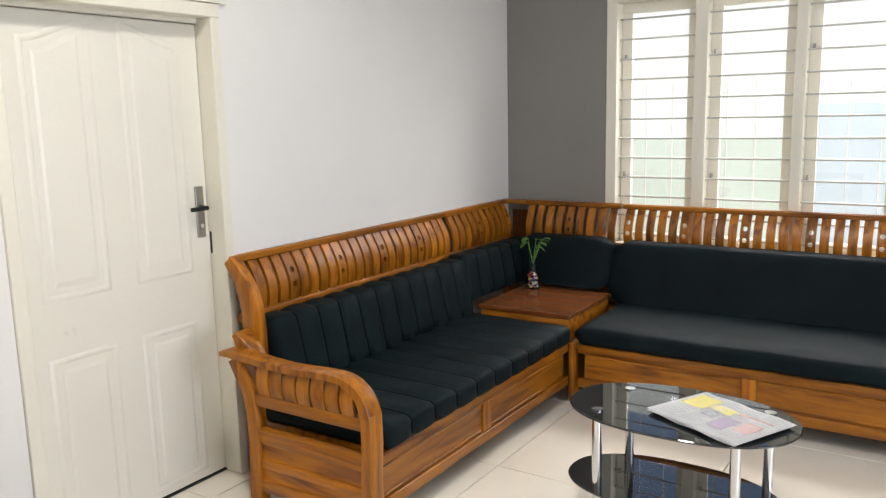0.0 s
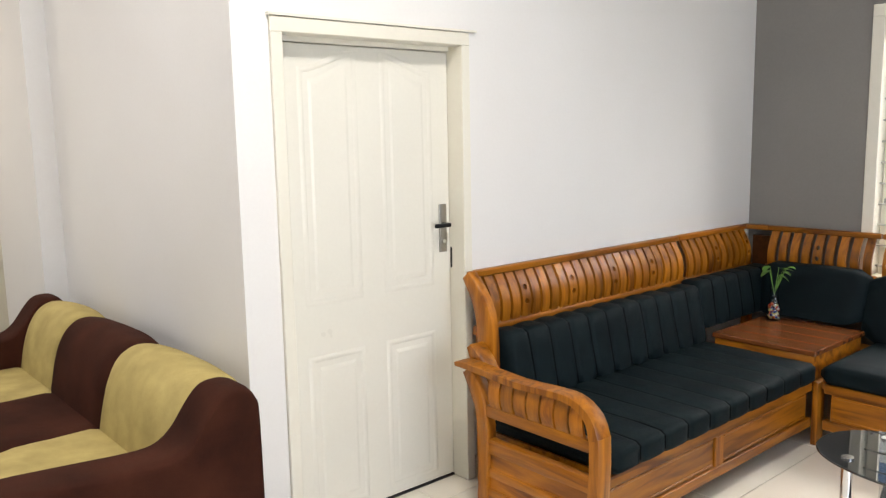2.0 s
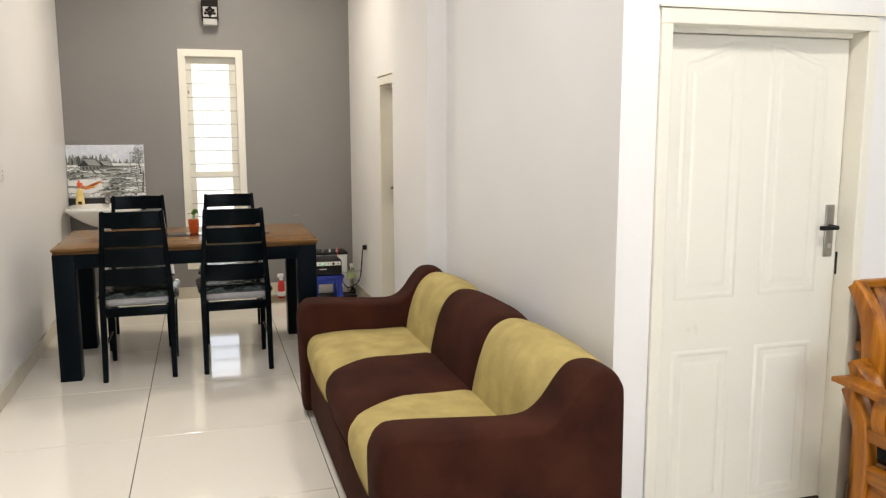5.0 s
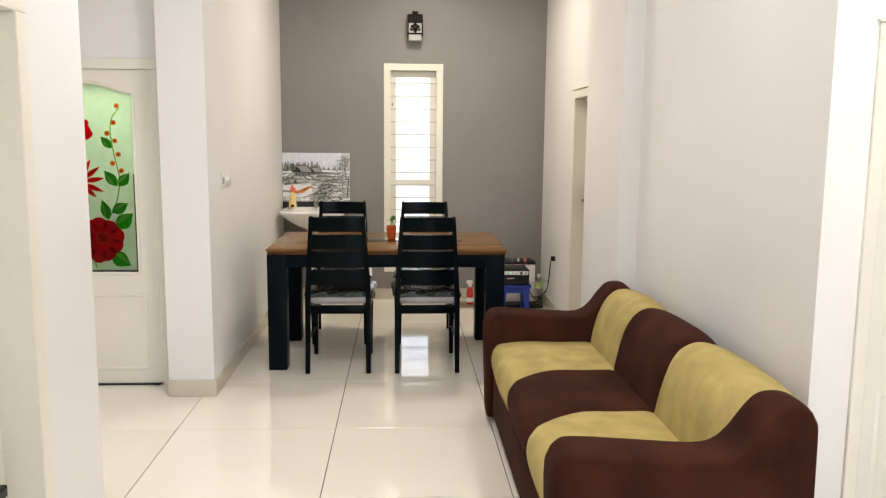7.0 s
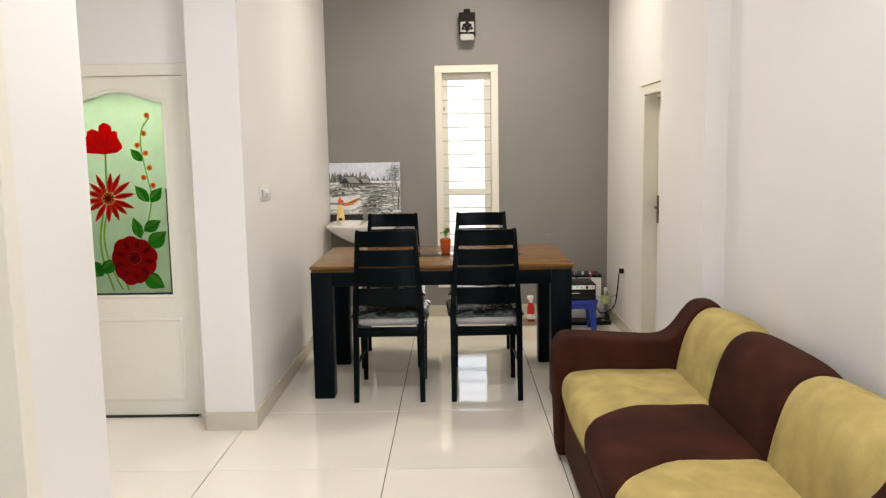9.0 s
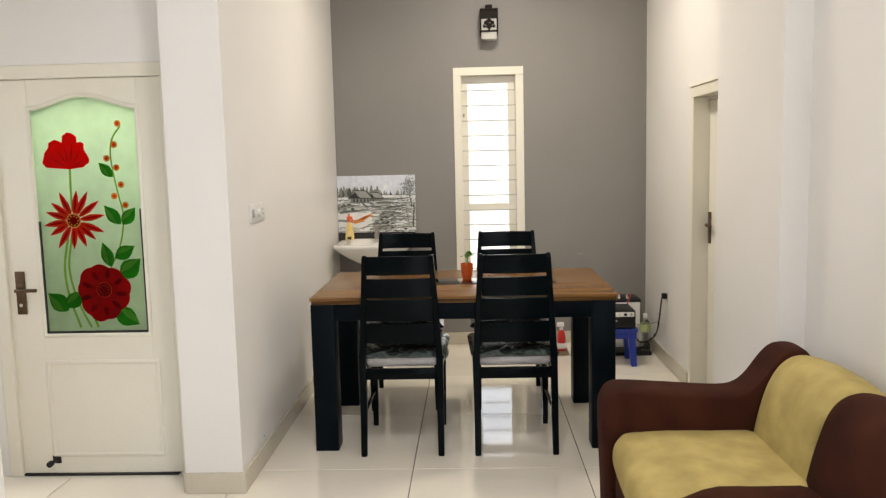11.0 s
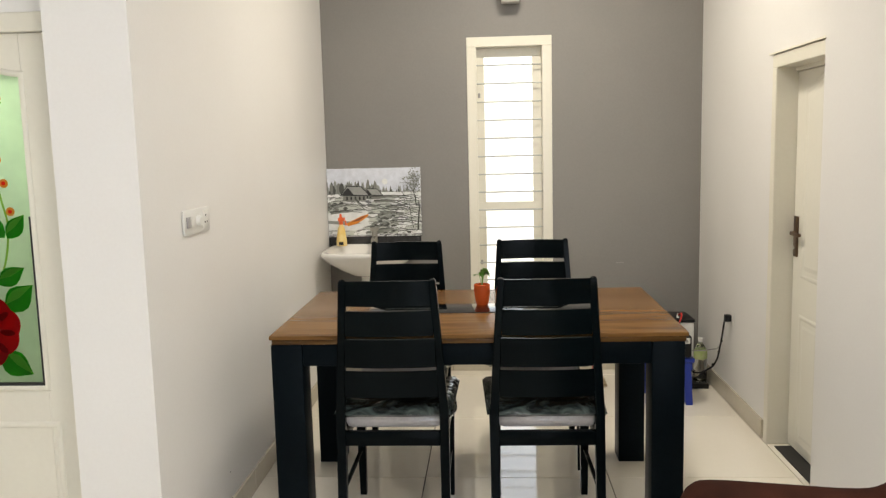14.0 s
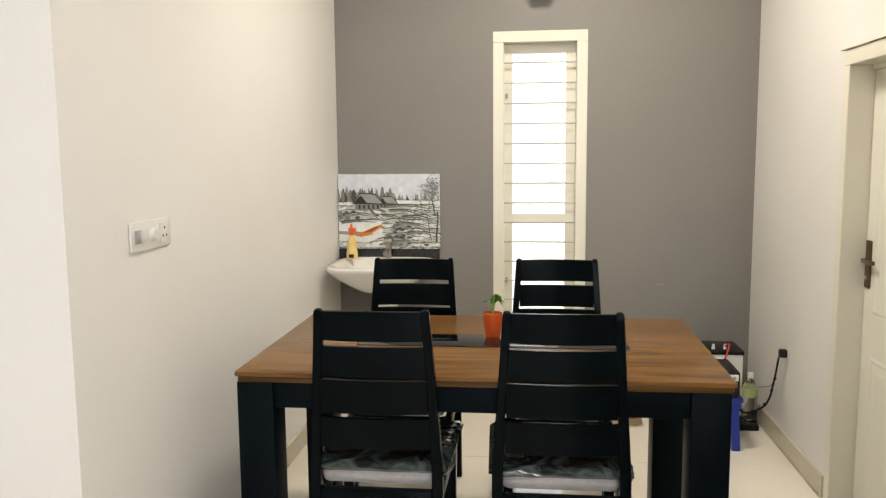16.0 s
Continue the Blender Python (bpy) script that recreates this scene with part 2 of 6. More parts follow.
def plastic_wrap():
    """Thin clear film, crumpled, over a grey pad; its highlights are put into the colour."""
    m, n, l, b = base_mat("clear_plastic_wrap", 0.12)
    tc, a, c, bp, r = (n.new("ShaderNode" + k) for k in ("TexCoord", "TexNoise", "TexVoronoi", "Bump", "ValToRGB"))
    mp = n.new("ShaderNodeMapping")
    mp.inputs["Scale"].default_value = (1, 1, 2)
    l.new(tc.outputs["Object"], mp.inputs[0])
    a.inputs["Scale"].default_value, a.inputs["Detail"].default_value, a.inputs["Distortion"].default_value = 9, 3, 2.0
    l.new(mp.outputs[0], a.inputs["Vector"])
    # the ramp's pale teal end paints highlights on the crumples
    r.color_ramp.elements[0].position, r.color_ramp.elements[1].position = 0.4, 0.75
    r.color_ramp.elements[0].color, r.color_ramp.elements[1].color = (0.012, 0.016, 0.016, 1), (0.10, 0.13, 0.122, 1)
    l.new(a.outputs[0], r.inputs[0])
    l.new(r.outputs[0], b.inputs["Base Color"])
    bp.inputs["Strength"].default_value, bp.inputs["Distance"].default_value = 0.5, 0.01
    l.new(a.outputs[0], bp.inputs["Height"])
    l.new(bp.outputs[0], b.inputs["Normal"])
    return m


WRAP = plastic_wrap()
FILM = clear_glass("loose_film", (0.55, 0.68, 0.65), 0.2)
PADB = surface("pale_pad_grey", (0.46, 0.44, 0.44), (0.30, 0.285, 0.285), 0.3, 5, 60)


# ---- mesh helpers ----
def box(bm, x0, x1, y0, y1, z0, z1, bev=0.0, seg=2):
    r = bmesh.ops.create_cube(bm, size=1, matrix=Matrix.Translation(((x0 + x1) / 2, (y0 + y1) / 2, (z0 + z1) / 2)) @ Matrix.Diagonal((abs(x1 - x0), abs(y1 - y0), abs(z1 - z0), 1)))
    if bev:
        es = list({e for v in r["verts"] for e in v.link_edges})
        bmesh.ops.bevel(bm, geom=es, offset=bev, segments=seg, affect="EDGES", profile=0.5)
    return r["verts"]


def tube(bm, a, b, r0, r1=None, n=12):
    a, b = Vector(a), Vector(b)
    d = b - a
    m = Matrix.Translation((a + b) / 2) @ d.to_track_quat("Z", "Y").to_matrix().to_4x4()
    bmesh.ops.create_cone(bm, cap_ends=True, segments=n, radius1=r0, radius2=r0 if r1 is None else r1, depth=d.length, matrix=m)


def prism(bm, pts, axis, a, b, bev=0.0, seg=2):
    """A profile of 2D points pushed along an axis from a to b."""
    def at(p, w):
        return {"x": (w, p[0], p[1]), "y": (p[0], w, p[1]), "z": (p[0], p[1], w)}[axis]
    v0, v1 = [bm.verts.new(at(p, a)) for p in pts], [bm.verts.new(at(p, b)) for p in pts]
    fs = [bm.faces.new(v0), bm.faces.new(v1[::-1])]
    k = len(pts)
    fs += [bm.faces.new((v0[i], v1[i], v1[(i + 1) % k], v0[(i + 1) % k])) for i in range(k)]
    bmesh.ops.recalc_face_normals(bm, faces=fs)
    if bev:
        es = list(fs[0].edges) + list(fs[1].edges)
        bmesh.ops.bevel(bm, geom=es, offset=bev, segments=seg, affect="EDGES", profile=0.5)
    return v0 + v1


def lathe(bm, prof, c, n=24):
    """Rings of (radius, height) round an upright axis at c."""
    rings = [[bm.verts.new((c[0] + r * math.cos(2 * math.pi * i / n), c[1] + r * math.sin(2 * math.pi * i / n), c[2] + z)) for i in range(n)] for r, z in prof]
    for p, q in zip(rings, rings[1:]):
        for i in range(n):
            bm.faces.new((p[i], p[(i + 1) % n], q[(i + 1) % n], q[i]))
    bm.faces.new(rings[0][::-1])
    bm.faces.new(rings[-1])


def loft(bm, rings, closed=True):
    """Joins rings of equal count into a skin with end caps."""
    vs = [[bm.verts.new(p) for p in r] for r in rings]
    k = len(vs[0])
    for p, q in zip(vs, vs[1:]):
        for i in range(k if closed else k - 1):
            bm.faces.new((p[i], p[(i + 1) % k], q[(i + 1) % k], q[i]))
    if closed:
        bm.faces.new(vs[0][::-1])
        bm.faces.new(vs[-1])
    bmesh.ops.recalc_face_normals(bm, faces=bm.faces[:])


BASES = {}


def thing(name, loc, label, category, group="", kind=""):
    e = new(name)
    e.location = loc
    e.empty_display_size = 0.1
    BASES[e.name] = Vector(loc)
    return tagged(e, label, category, group, kind)


def part(name, bm, material, parent=None, label="", smooth=False, angle=35):
    """Links a bmesh, drawn in world metres, as one mesh under its parent."""
    base = BASES.get(parent.name, Vector((0, 0, 0))) if parent else Vector((0, 0, 0))
    me = bpy.data.meshes.new(name)
    bmesh.ops.translate(bm, verts=bm.verts[:], vec=-base)
    if smooth:
        for f in bm.faces:
            f.smooth = True
        for e in bm.edges:
            if len(e.link_faces) == 2 and e.calc_face_angle(0) > radians(angle):
                e.smooth = False
    bm.to_mesh(me)
    bm.free()
    me.materials.append(material)
    ob = new(name, me)
    if parent:
        ob.parent = parent
        BASES[ob.name] = base
    if label:
        ob["label"] = label
    return ob


def slab(name, x0, x1, y0, y1, z0, z1, material, parent=None, label="", bev=0.0, kind=""):
    bm = bmesh.new()
    box(bm, x0, x1, y0, y1, z0, z1, bev)
    ob = part(name, bm, material, parent, label, smooth=bev > 0)
    if kind:
        ob["kind"] = kind
    return ob


def wall_with_holes(name, axis, pos, thick, a0, a1, z1, holes, material, label):
    """A wall along x ("x") or y ("y"); holes as (from, to, bottom, top)."""
    bm = bmesh.new()
    def blk(u0, u1, w0, w1):
        if u1 - u0 < 1e-4 or w1 - w0 < 1e-4:
            return
        if axis == "x":
            box(bm, u0, u1, min(pos, pos + thick), max(pos, pos + thick), w0, w1)
        else:
            box(bm, min(pos, pos + thick), max(pos, pos + thick), u0, u1, w0, w1)
    u = a0
    for h0, h1, b, t in sorted(holes):
        blk(u, h0, 0, z1)
        blk(h0, h1, 0, b)
        blk(h0, h1, t, z1)
        u = h1
    blk(u, a1, 0, z1)
    bmesh.ops.remove_doubles(bm, verts=bm.verts[:], dist=1e-5)
    ob = part(name, bm, material)
    return tagged(ob, label, "wall", kind="structure")


# ---- rooms ----
H = 3.0
floor = slab("floor", -7.75, 3.0, -3.2, 4.75, -0.12, -0.008, GROUT)
tagged(floor, "floor of polished cream tiles with dark thin joints", "floor", kind="structure")
ceiling = slab("ceiling", -7.75, 3.0, -3.2, 4.75, H, H + 0.15, CEIL)
tagged(ceiling, "plain white painted plaster ceiling", "ceiling", kind="structure")
wall_with_holes("wall_west", "y", -7.495, -0.23, -1.38, 1.45, H, [(-0.262, 0.262, 0.25, 2.108)], GREY, "grey painted end wall of the dining room with a tall window")
wall_with_holes("wall_north", "x", 4.46, 0.23, -2.93, 3.0, H, [(-2.065, 0.13, 0.60, 2.053)], GREY, "grey painted wall of the sitting room with a wide window")
wall_with_holes("wall_sitting", "y", -2.7, -0.2, 1.21, 4.46, H, [(1.353, 2.207, 0, 1.823)], WHITE, "white painted wall with a closed door behind the bench")
wall_with_holes("wall_sofa", "x", 1.21, 0.2, -4.65, -2.9, H, [], WHITE, "white painted wall behind the brown sofa")
wall_with_holes("wall_pilaster", "x", 1.10, 0.3, -5.50, -4.65, H, [], WHITE, "white painted wall pier standing proud beside the sofa")
wall_with_holes("wall_dining_north", "x", 1.175, 0.25, -7.495, -5.50, H, [(-6.19, -5.50, 0, 1.815)], WHITE, "white painted dining room wall with a door")
wall_with_holes("wall_dining_south", "x", -1.165, -0.255, -7.495, -4.745, H, [], WHITE, "white painted dining room wall ending in a pier")
wall_with_holes("wall_hall_west", "y", -4.95, -0.15, -3.0, -1.42, H, [(-2.30, -1.453, 0, 1.895)], WHITE, "white painted hall wall with a glazed door")
wall_with_holes("wall_south", "x", -1.145, -0.16, -3.0, 3.0, H, [(-2.585, -1.68, 0, 1.86)], WHITE, "white painted wall with a cream door near the entrance")
wall_with_holes("wall_hall_east", "y", -3.0, 0.15, -3.0, -1.305, H, [], WHITE, "white painted side wall of the hall")
# unseen end of the hall, with an opening assumed for the hall lamp
wall_with_holes("wall_hall_south", "x", -3.0, -0.2, -5.1, -2.85, H, [(-4.5, -3.3, 0.9, 2.1)], WHITE, "unseen white end wall of the hall with an assumed opening")
# unseen wall; its opening is assumed, made for the added east lamp
wall_with_holes("wall_east", "y", 2.8, 0.2, -1.305, 4.46, H, [(0.4, 2.6, 0.45, 2.15)], WHITE, "unseen white wall on the entrance side with an assumed opening")
# unseen block added to close off the space behind the door
tagged(slab("wall_behind_door", -3.6, -2.95, 1.41, 2.6, 0, 2.3, WHITE), "unseen wall block added behind the closed door", "wall", kind="structure")
tagged(slab("ground", -600, 600, -600, 600, -0.3, -0.13, GROUND), "bare ground outside the house", "ground", kind="structure")


def skirting(runs):
    for x0, y0, x1, y1, sx, sy in runs:
        L = math.hypot(x1 - x0, y1 - y0)
        par = new("baseboard")
        BASES[par.name] = Vector((0, 0, 0))
        tagged(par, "cream tile skirting along the wall foot", "baseboard", kind="structure")
        n = max(1, round(L / 0.8))
        for i in range(n):
            a, b = i / n, (i + 1) / n
            xa, ya, xb, yb = x0 + (x1 - x0) * a, y0 + (y1 - y0) * a, x0 + (x1 - x0) * b, y0 + (y1 - y0) * b
            g = 0.0012
            bm = bmesh.new()
            if abs(x1 - x0) > abs(y1 - y0):
                box(bm, min(xa, xb) + g, max(xa, xb) - g, min(ya, ya + sy * 0.012), max(ya, ya + sy * 0.012), 0.001, 0.095, 0.0015, 1)
            else:
                box(bm, min(xa, xa + sx * 0.012), max(xa, xa + sx * 0.012), min(ya, yb) + g, max(ya, yb) - g, 0.001, 0.095, 0.0015, 1)
            part("tile", bm, BASE, par)
            if i:
                bm = bmesh.new()
                if abs(x1 - x0) > abs(y1 - y0):
                    box(bm, xa - 0.0011, xa + 0.0011, min(ya, ya + sy * 0.0105), max(ya, ya + sy * 0.0105), 0.001, 0.094)
                else:
                    box(bm, min(xa, xa + sx * 0.0105), max(xa, xa + sx * 0.0105), ya - 0.0011, ya + 0.0011, 0.001, 0.094)
                part("joint", bm, GROUT, par)


skirting([(-7.483, -1.165, -4.745, -1.165, 0, 1), (-4.745, -1.42, -4.745, -1.153, 1, 0), (-7.495, -1.165, -7.495, 1.175, 1, 0), (-7.483, 1.175, -6.26, 1.175, 0, -1),
          (-5.48, 1.10, -4.65, 1.10, 0, -1), (-4.65, 1.21, -2.688, 1.21, 0, -1), (-2.7, 1.198, -2.7, 1.33, 1, 0), (-2.7, 2.225, -2.7, 4.45, 1, 0),
          (-2.688, 4.46, 2.8, 4.46, 0, -1), (-3.0, -1.145, -2.66, -1.145, 0, 1), (-1.6, -1.145, 2.8, -1.145, 0, 1), (-4.935, -1.42, -4.745, -1.42, 0, -1)])


# ---- ceiling lights, above the view: assumed fittings added to brighten the rooms ----
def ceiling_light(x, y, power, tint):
    c = thing("ceiling_light", (x, y, H), "assumed round ceiling light, unseen, added to brighten the room", "lamp", "ceiling lights")
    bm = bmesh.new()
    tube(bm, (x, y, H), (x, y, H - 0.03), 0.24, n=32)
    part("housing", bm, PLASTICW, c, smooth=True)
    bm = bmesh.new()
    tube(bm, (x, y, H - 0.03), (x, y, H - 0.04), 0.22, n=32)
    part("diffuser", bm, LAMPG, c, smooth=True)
    d = bpy.data.lights.new("ceiling_fill", "AREA")
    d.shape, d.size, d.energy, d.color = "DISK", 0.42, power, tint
    new("ceiling_fill", d).matrix_world = look((x, y, H - 0.05), (x, y + 0.0001, 0))


# places and powers are assumed, set to even out the brightness
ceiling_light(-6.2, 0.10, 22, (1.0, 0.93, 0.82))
ceiling_light(-3.3, -0.3, 17, (0.95, 0.95, 1.0))
ceiling_light(-1.3, 1.2, 29, (1.0, 0.97, 0.93))


# ---- windows ----
def window(name, axis, wall, depth, a0, a1, z0, z1, lights, transom, label, bars=0.1, first=0.4, border=0.06, rail=0.055):
    """Frame in a wall opening, a sash with glass in every light, and round bars across its inside. axis: the way the wall runs; depth: sign of outwards."""
    win = thing(name, (wall, (a0 + a1) / 2, z0) if axis == "y" else ((a0 + a1) / 2, wall, z0), label, "window", kind="structure")
    def b(bm, u0, u1, d0, d1, w0, w1, bev=0.0):
        p, q = sorted((wall + depth * d0, wall + depth * d1))
        if axis == "y":
            box(bm, p, q, u0, u1, w0, w1, bev, 1)
        else:
            box(bm, u0, u1, p, q, w0, w1, bev, 1)
    n = len(lights)
    bm = bmesh.new()
    b(bm, a0, a1, -0.008, 0.13, z1 - border, z1, 0.003)
    b(bm, a0, a1, -0.008, 0.13, z0, z0 + border, 0.003)
    b(bm, a0, a0 + border, -0.0075, 0.13, z0 + border, z1 - border, 0.003)
    b(bm, a1 - border, a1, -0.0075, 0.13, z0 + border, z1 - border, 0.003)
    for (p0, p1), (q0, q1) in zip(lights, lights[1:]):
        b(bm, p1 + rail, q0 - rail, -0.006, 0.13, z0 + border, z1 - border, 0.003)
    fr = part("window_frame", bm, CREAM, win)
    for u0, u1 in lights:
        bm = bmesh.new()
        for w0, w1 in ((z1 - border - 0.055, z1 - border), (z0 + border, z0 + border + 0.055)) + (((transom - 0.028, transom + 0.028),) if transom else ()):
            b(bm, u0 - rail, u1 + rail, 0.07, 0.105, w0, w1, 0.003)
        b(bm, u0 - rail, u0, 0.0705, 0.1045, z0 + border + 0.055, z1 - border - 0.055)
        b(bm, u1, u1 + rail, 0.0705, 0.1045, z0 + border + 0.055, z1 - border - 0.055)
        sash = part("sash", bm, CREAM, win)
        bm = bmesh.new()
        b(bm, u0 - 0.004, u1 + 0.004, 0.085, 0.089, z0 + border + 0.05, z1 - border - 0.05)
        p = part("pane", bm, PANE, sash)
        p.visible_shadow = False
        z = first
        while z < z1 - border - 0.03:
            bm = bmesh.new()
            c = wall + depth * 0.03
            if axis == "y":
                tube(bm, (c, u0 - rail, z), (c, u1 + rail, z), 0.0048, n=8)
            else:
                tube(bm, (u0 - rail, c, z), (u1 + rail, c, z), 0.0052, n=8)
            part("bar", bm, BARD, win)
            z += bars
        for zz in (z0 + 0.45, z1 - 0.35):
            bm = bmesh.new()
            b(bm, u0 - 0.040, u0 - 0.026, 0.055, 0.07, zz - 0.014, zz + 0.014, 0.003)
            part("latch", bm, GREYP, win)
    return win


window("window_1", "y", -7.495, -1, -0.262, 0.262, 0.25, 2.108, [(-0.155, 0.146)], 1.058, "tall narrow cream-framed window with level bars in the grey wall", 0.1125, 0.3645)
window("window_2", "x", 4.46, 1, -2.065, 0.13, 0.60, 2.053, [(-1.944, -1.631), (-1.454, -1.136), (-0.973, -0.655), (-0.493, -0.175)], None, "wide cream-framed window of four lights with level steel bars above the bench", 0.1086, 0.7098)

# backdrop added to give the wide window its bright white view
bm = bmesh.new()
box(bm, -9.0, 5, 9.2, 9.4, -0.13, 3.1)
tagged(part("pale_backdrop_wall", bm, BACKDROP_PALE), "pale backdrop wall added to whiten the view outside", "wall", kind="structure")
slab("backdrop", -1.6, 1.0, 8.6, 8.9, -0.13, 1.42, BLUEW, kind="structure")["label"] = "pale blue shape seen dimly beyond the window"
slab("backdrop", -4.0, -1.75, 8.7, 8.9, -0.13, 1.10, GREENW, kind="structure")["label"] = "pale green shape seen dimly beyond the window"
grid = thing("outer_grille", (-0.95, 4.95, 0.3), "thin white upright bars standing outside the window", "grille")
for i in range(15):
    bm = bmesh.new()
    x = -2.0 + i * 0.16
    tube(bm, (x, 4.95, -0.13), (x, 4.95, 1.56), 0.004, n=6)
    part("bar", bm, PLASTICW, grid)
for z in (0.5,):
    bm = bmesh.new()
    tube(bm, (-2.1, 4.95, z), (0.35, 4.95, z), 0.008, n=6)
    part("rail", bm, PLASTICW, grid)
# unseen wall added to block light from the pane's lower part
slab("unseen_yard_wall", -5.60, -5.45, -3.0, -1.42, -0.13, 1.45, OUTWALL, kind="structure")["label"] = "unseen yard wall added to dim the lower pane"


# ---- doors ----
def door_frame(d, axis, face, out, a0, a1, top, jamb, material, depth=0.09, proud=0.012):
    """Jambs and head round an opening. out: the way the room lies."""
    bm = bmesh.new()
    p, q = sorted((face + out * proud, face - out * depth))
    for u0, u1, w0, w1 in ((a0, a0 + jamb[0], 0.001, top - jamb[2]), (a1 - jamb[1], a1, 0.001, top - jamb[2]), (a0, a1, top - jamb[2], top)):
        if axis == "y":
            box(bm, p, q, u0, u1, w0, w1, 0.003, 1)
        else:
            box(bm, u0, u1, p, q, w0, w1, 0.003, 1)
    return part("door_frame", bm, material, d, smooth=True)


def moulding(bm, pts, put, w=0.012, h=0.007):
    """A raised half-round bead along a closed line of 2D points."""
    n = len(pts)
    rings = []
    for i in range(n):
        a, b, c = Vector(pts[i - 1]), Vector(pts[i]), Vector(pts[(i + 1) % n])
        t = ((b - a).normalized() + (c - b).normalized())
        t = t.normalized() if t.length > 1e-6 else (c - b).normalized()
        s = Vector((-t.y, t.x))
        co = max(0.5, abs(s.dot(Vector((-(c - b).normalized().y, (c - b).normalized().x)))))
        rings.append([bm.verts.new(put(*(b + s * (k * w / co)), hh)) for k, hh in ((-1, 0), (-0.5, h), (0.5, h), (1, 0))])
    for i in range(n):
        p, q = rings[i - 1], rings[i]
        for k in range(3):
            bm.faces.new((p[k], p[k + 1], q[k + 1], q[k]))
    bmesh.ops.recalc_face_normals(bm, faces=bm.faces[:])


def arched(u0, u1, z0, z1, rise, side):
    """A panel outline whose top sweeps up towards one side."""
    pts = [(u0, z0), (u1, z0)]
    n = 12
    top = []
    for i in range(n + 1):
        f = i / n
        s = f if side > 0 else 1 - f
        top.append((u0 + (u1 - u0) * f, z1 + rise * (3 * s * s - 2 * s * s * s)))
    return pts + top[::-1]


def lever(d, axis, face, out, u, z, way, material=STEEL, h=0.19, w=0.04, reach=0.045):
    """A back plate with a lever and a key barrel."""
    hd = new("door_handle")
    hd.parent = d
    BASES[hd.name] = BASES[d.name]
    hd["label"] = "worn bronze lever handle on a long plate" if material is BRONZE else "brushed steel lever handle on a long plate"
    def b(bm, u0, u1, d0, d1, w0, w1, bev=0.003):
        p, q = sorted((face + out * d0, face + out * d1))
        (box(bm, p, q, u0, u1, w0, w1, bev) if axis == "y" else box(bm, u0, u1, p, q, w0, w1, bev))
    bm = bmesh.new()
    b(bm, u - w / 2, u + w / 2, 0, 0.008, z - h * 0.58, z + h * 0.42)
    part("plate", bm, material, hd, smooth=True)
    def pt(uu, dd, zz):
        return (face + out * dd, uu, zz) if axis == "y" else (uu, face + out * dd, zz)
    bm = bmesh.new()
    tube(bm, pt(u, 0.006, z), pt(u, reach, z), 0.009)
    u0, u1 = sorted((u - way * 0.008, u + way * (0.072 if material is STEEL else 0.095)))
    b(bm, u0, u1, reach - 0.009, reach + 0.005, z - 0.008, z + 0.008, 0.004)
    part("lever", bm, BLACK if material is STEEL else material, hd, smooth=True)
    bm = bmesh.new()
    tube(bm, pt(u, 0.007, z - h * 0.36), pt(u, 0.013, z - h * 0.36), 0.009)
    part("key_barrel", bm, CHROME, hd, smooth=True)


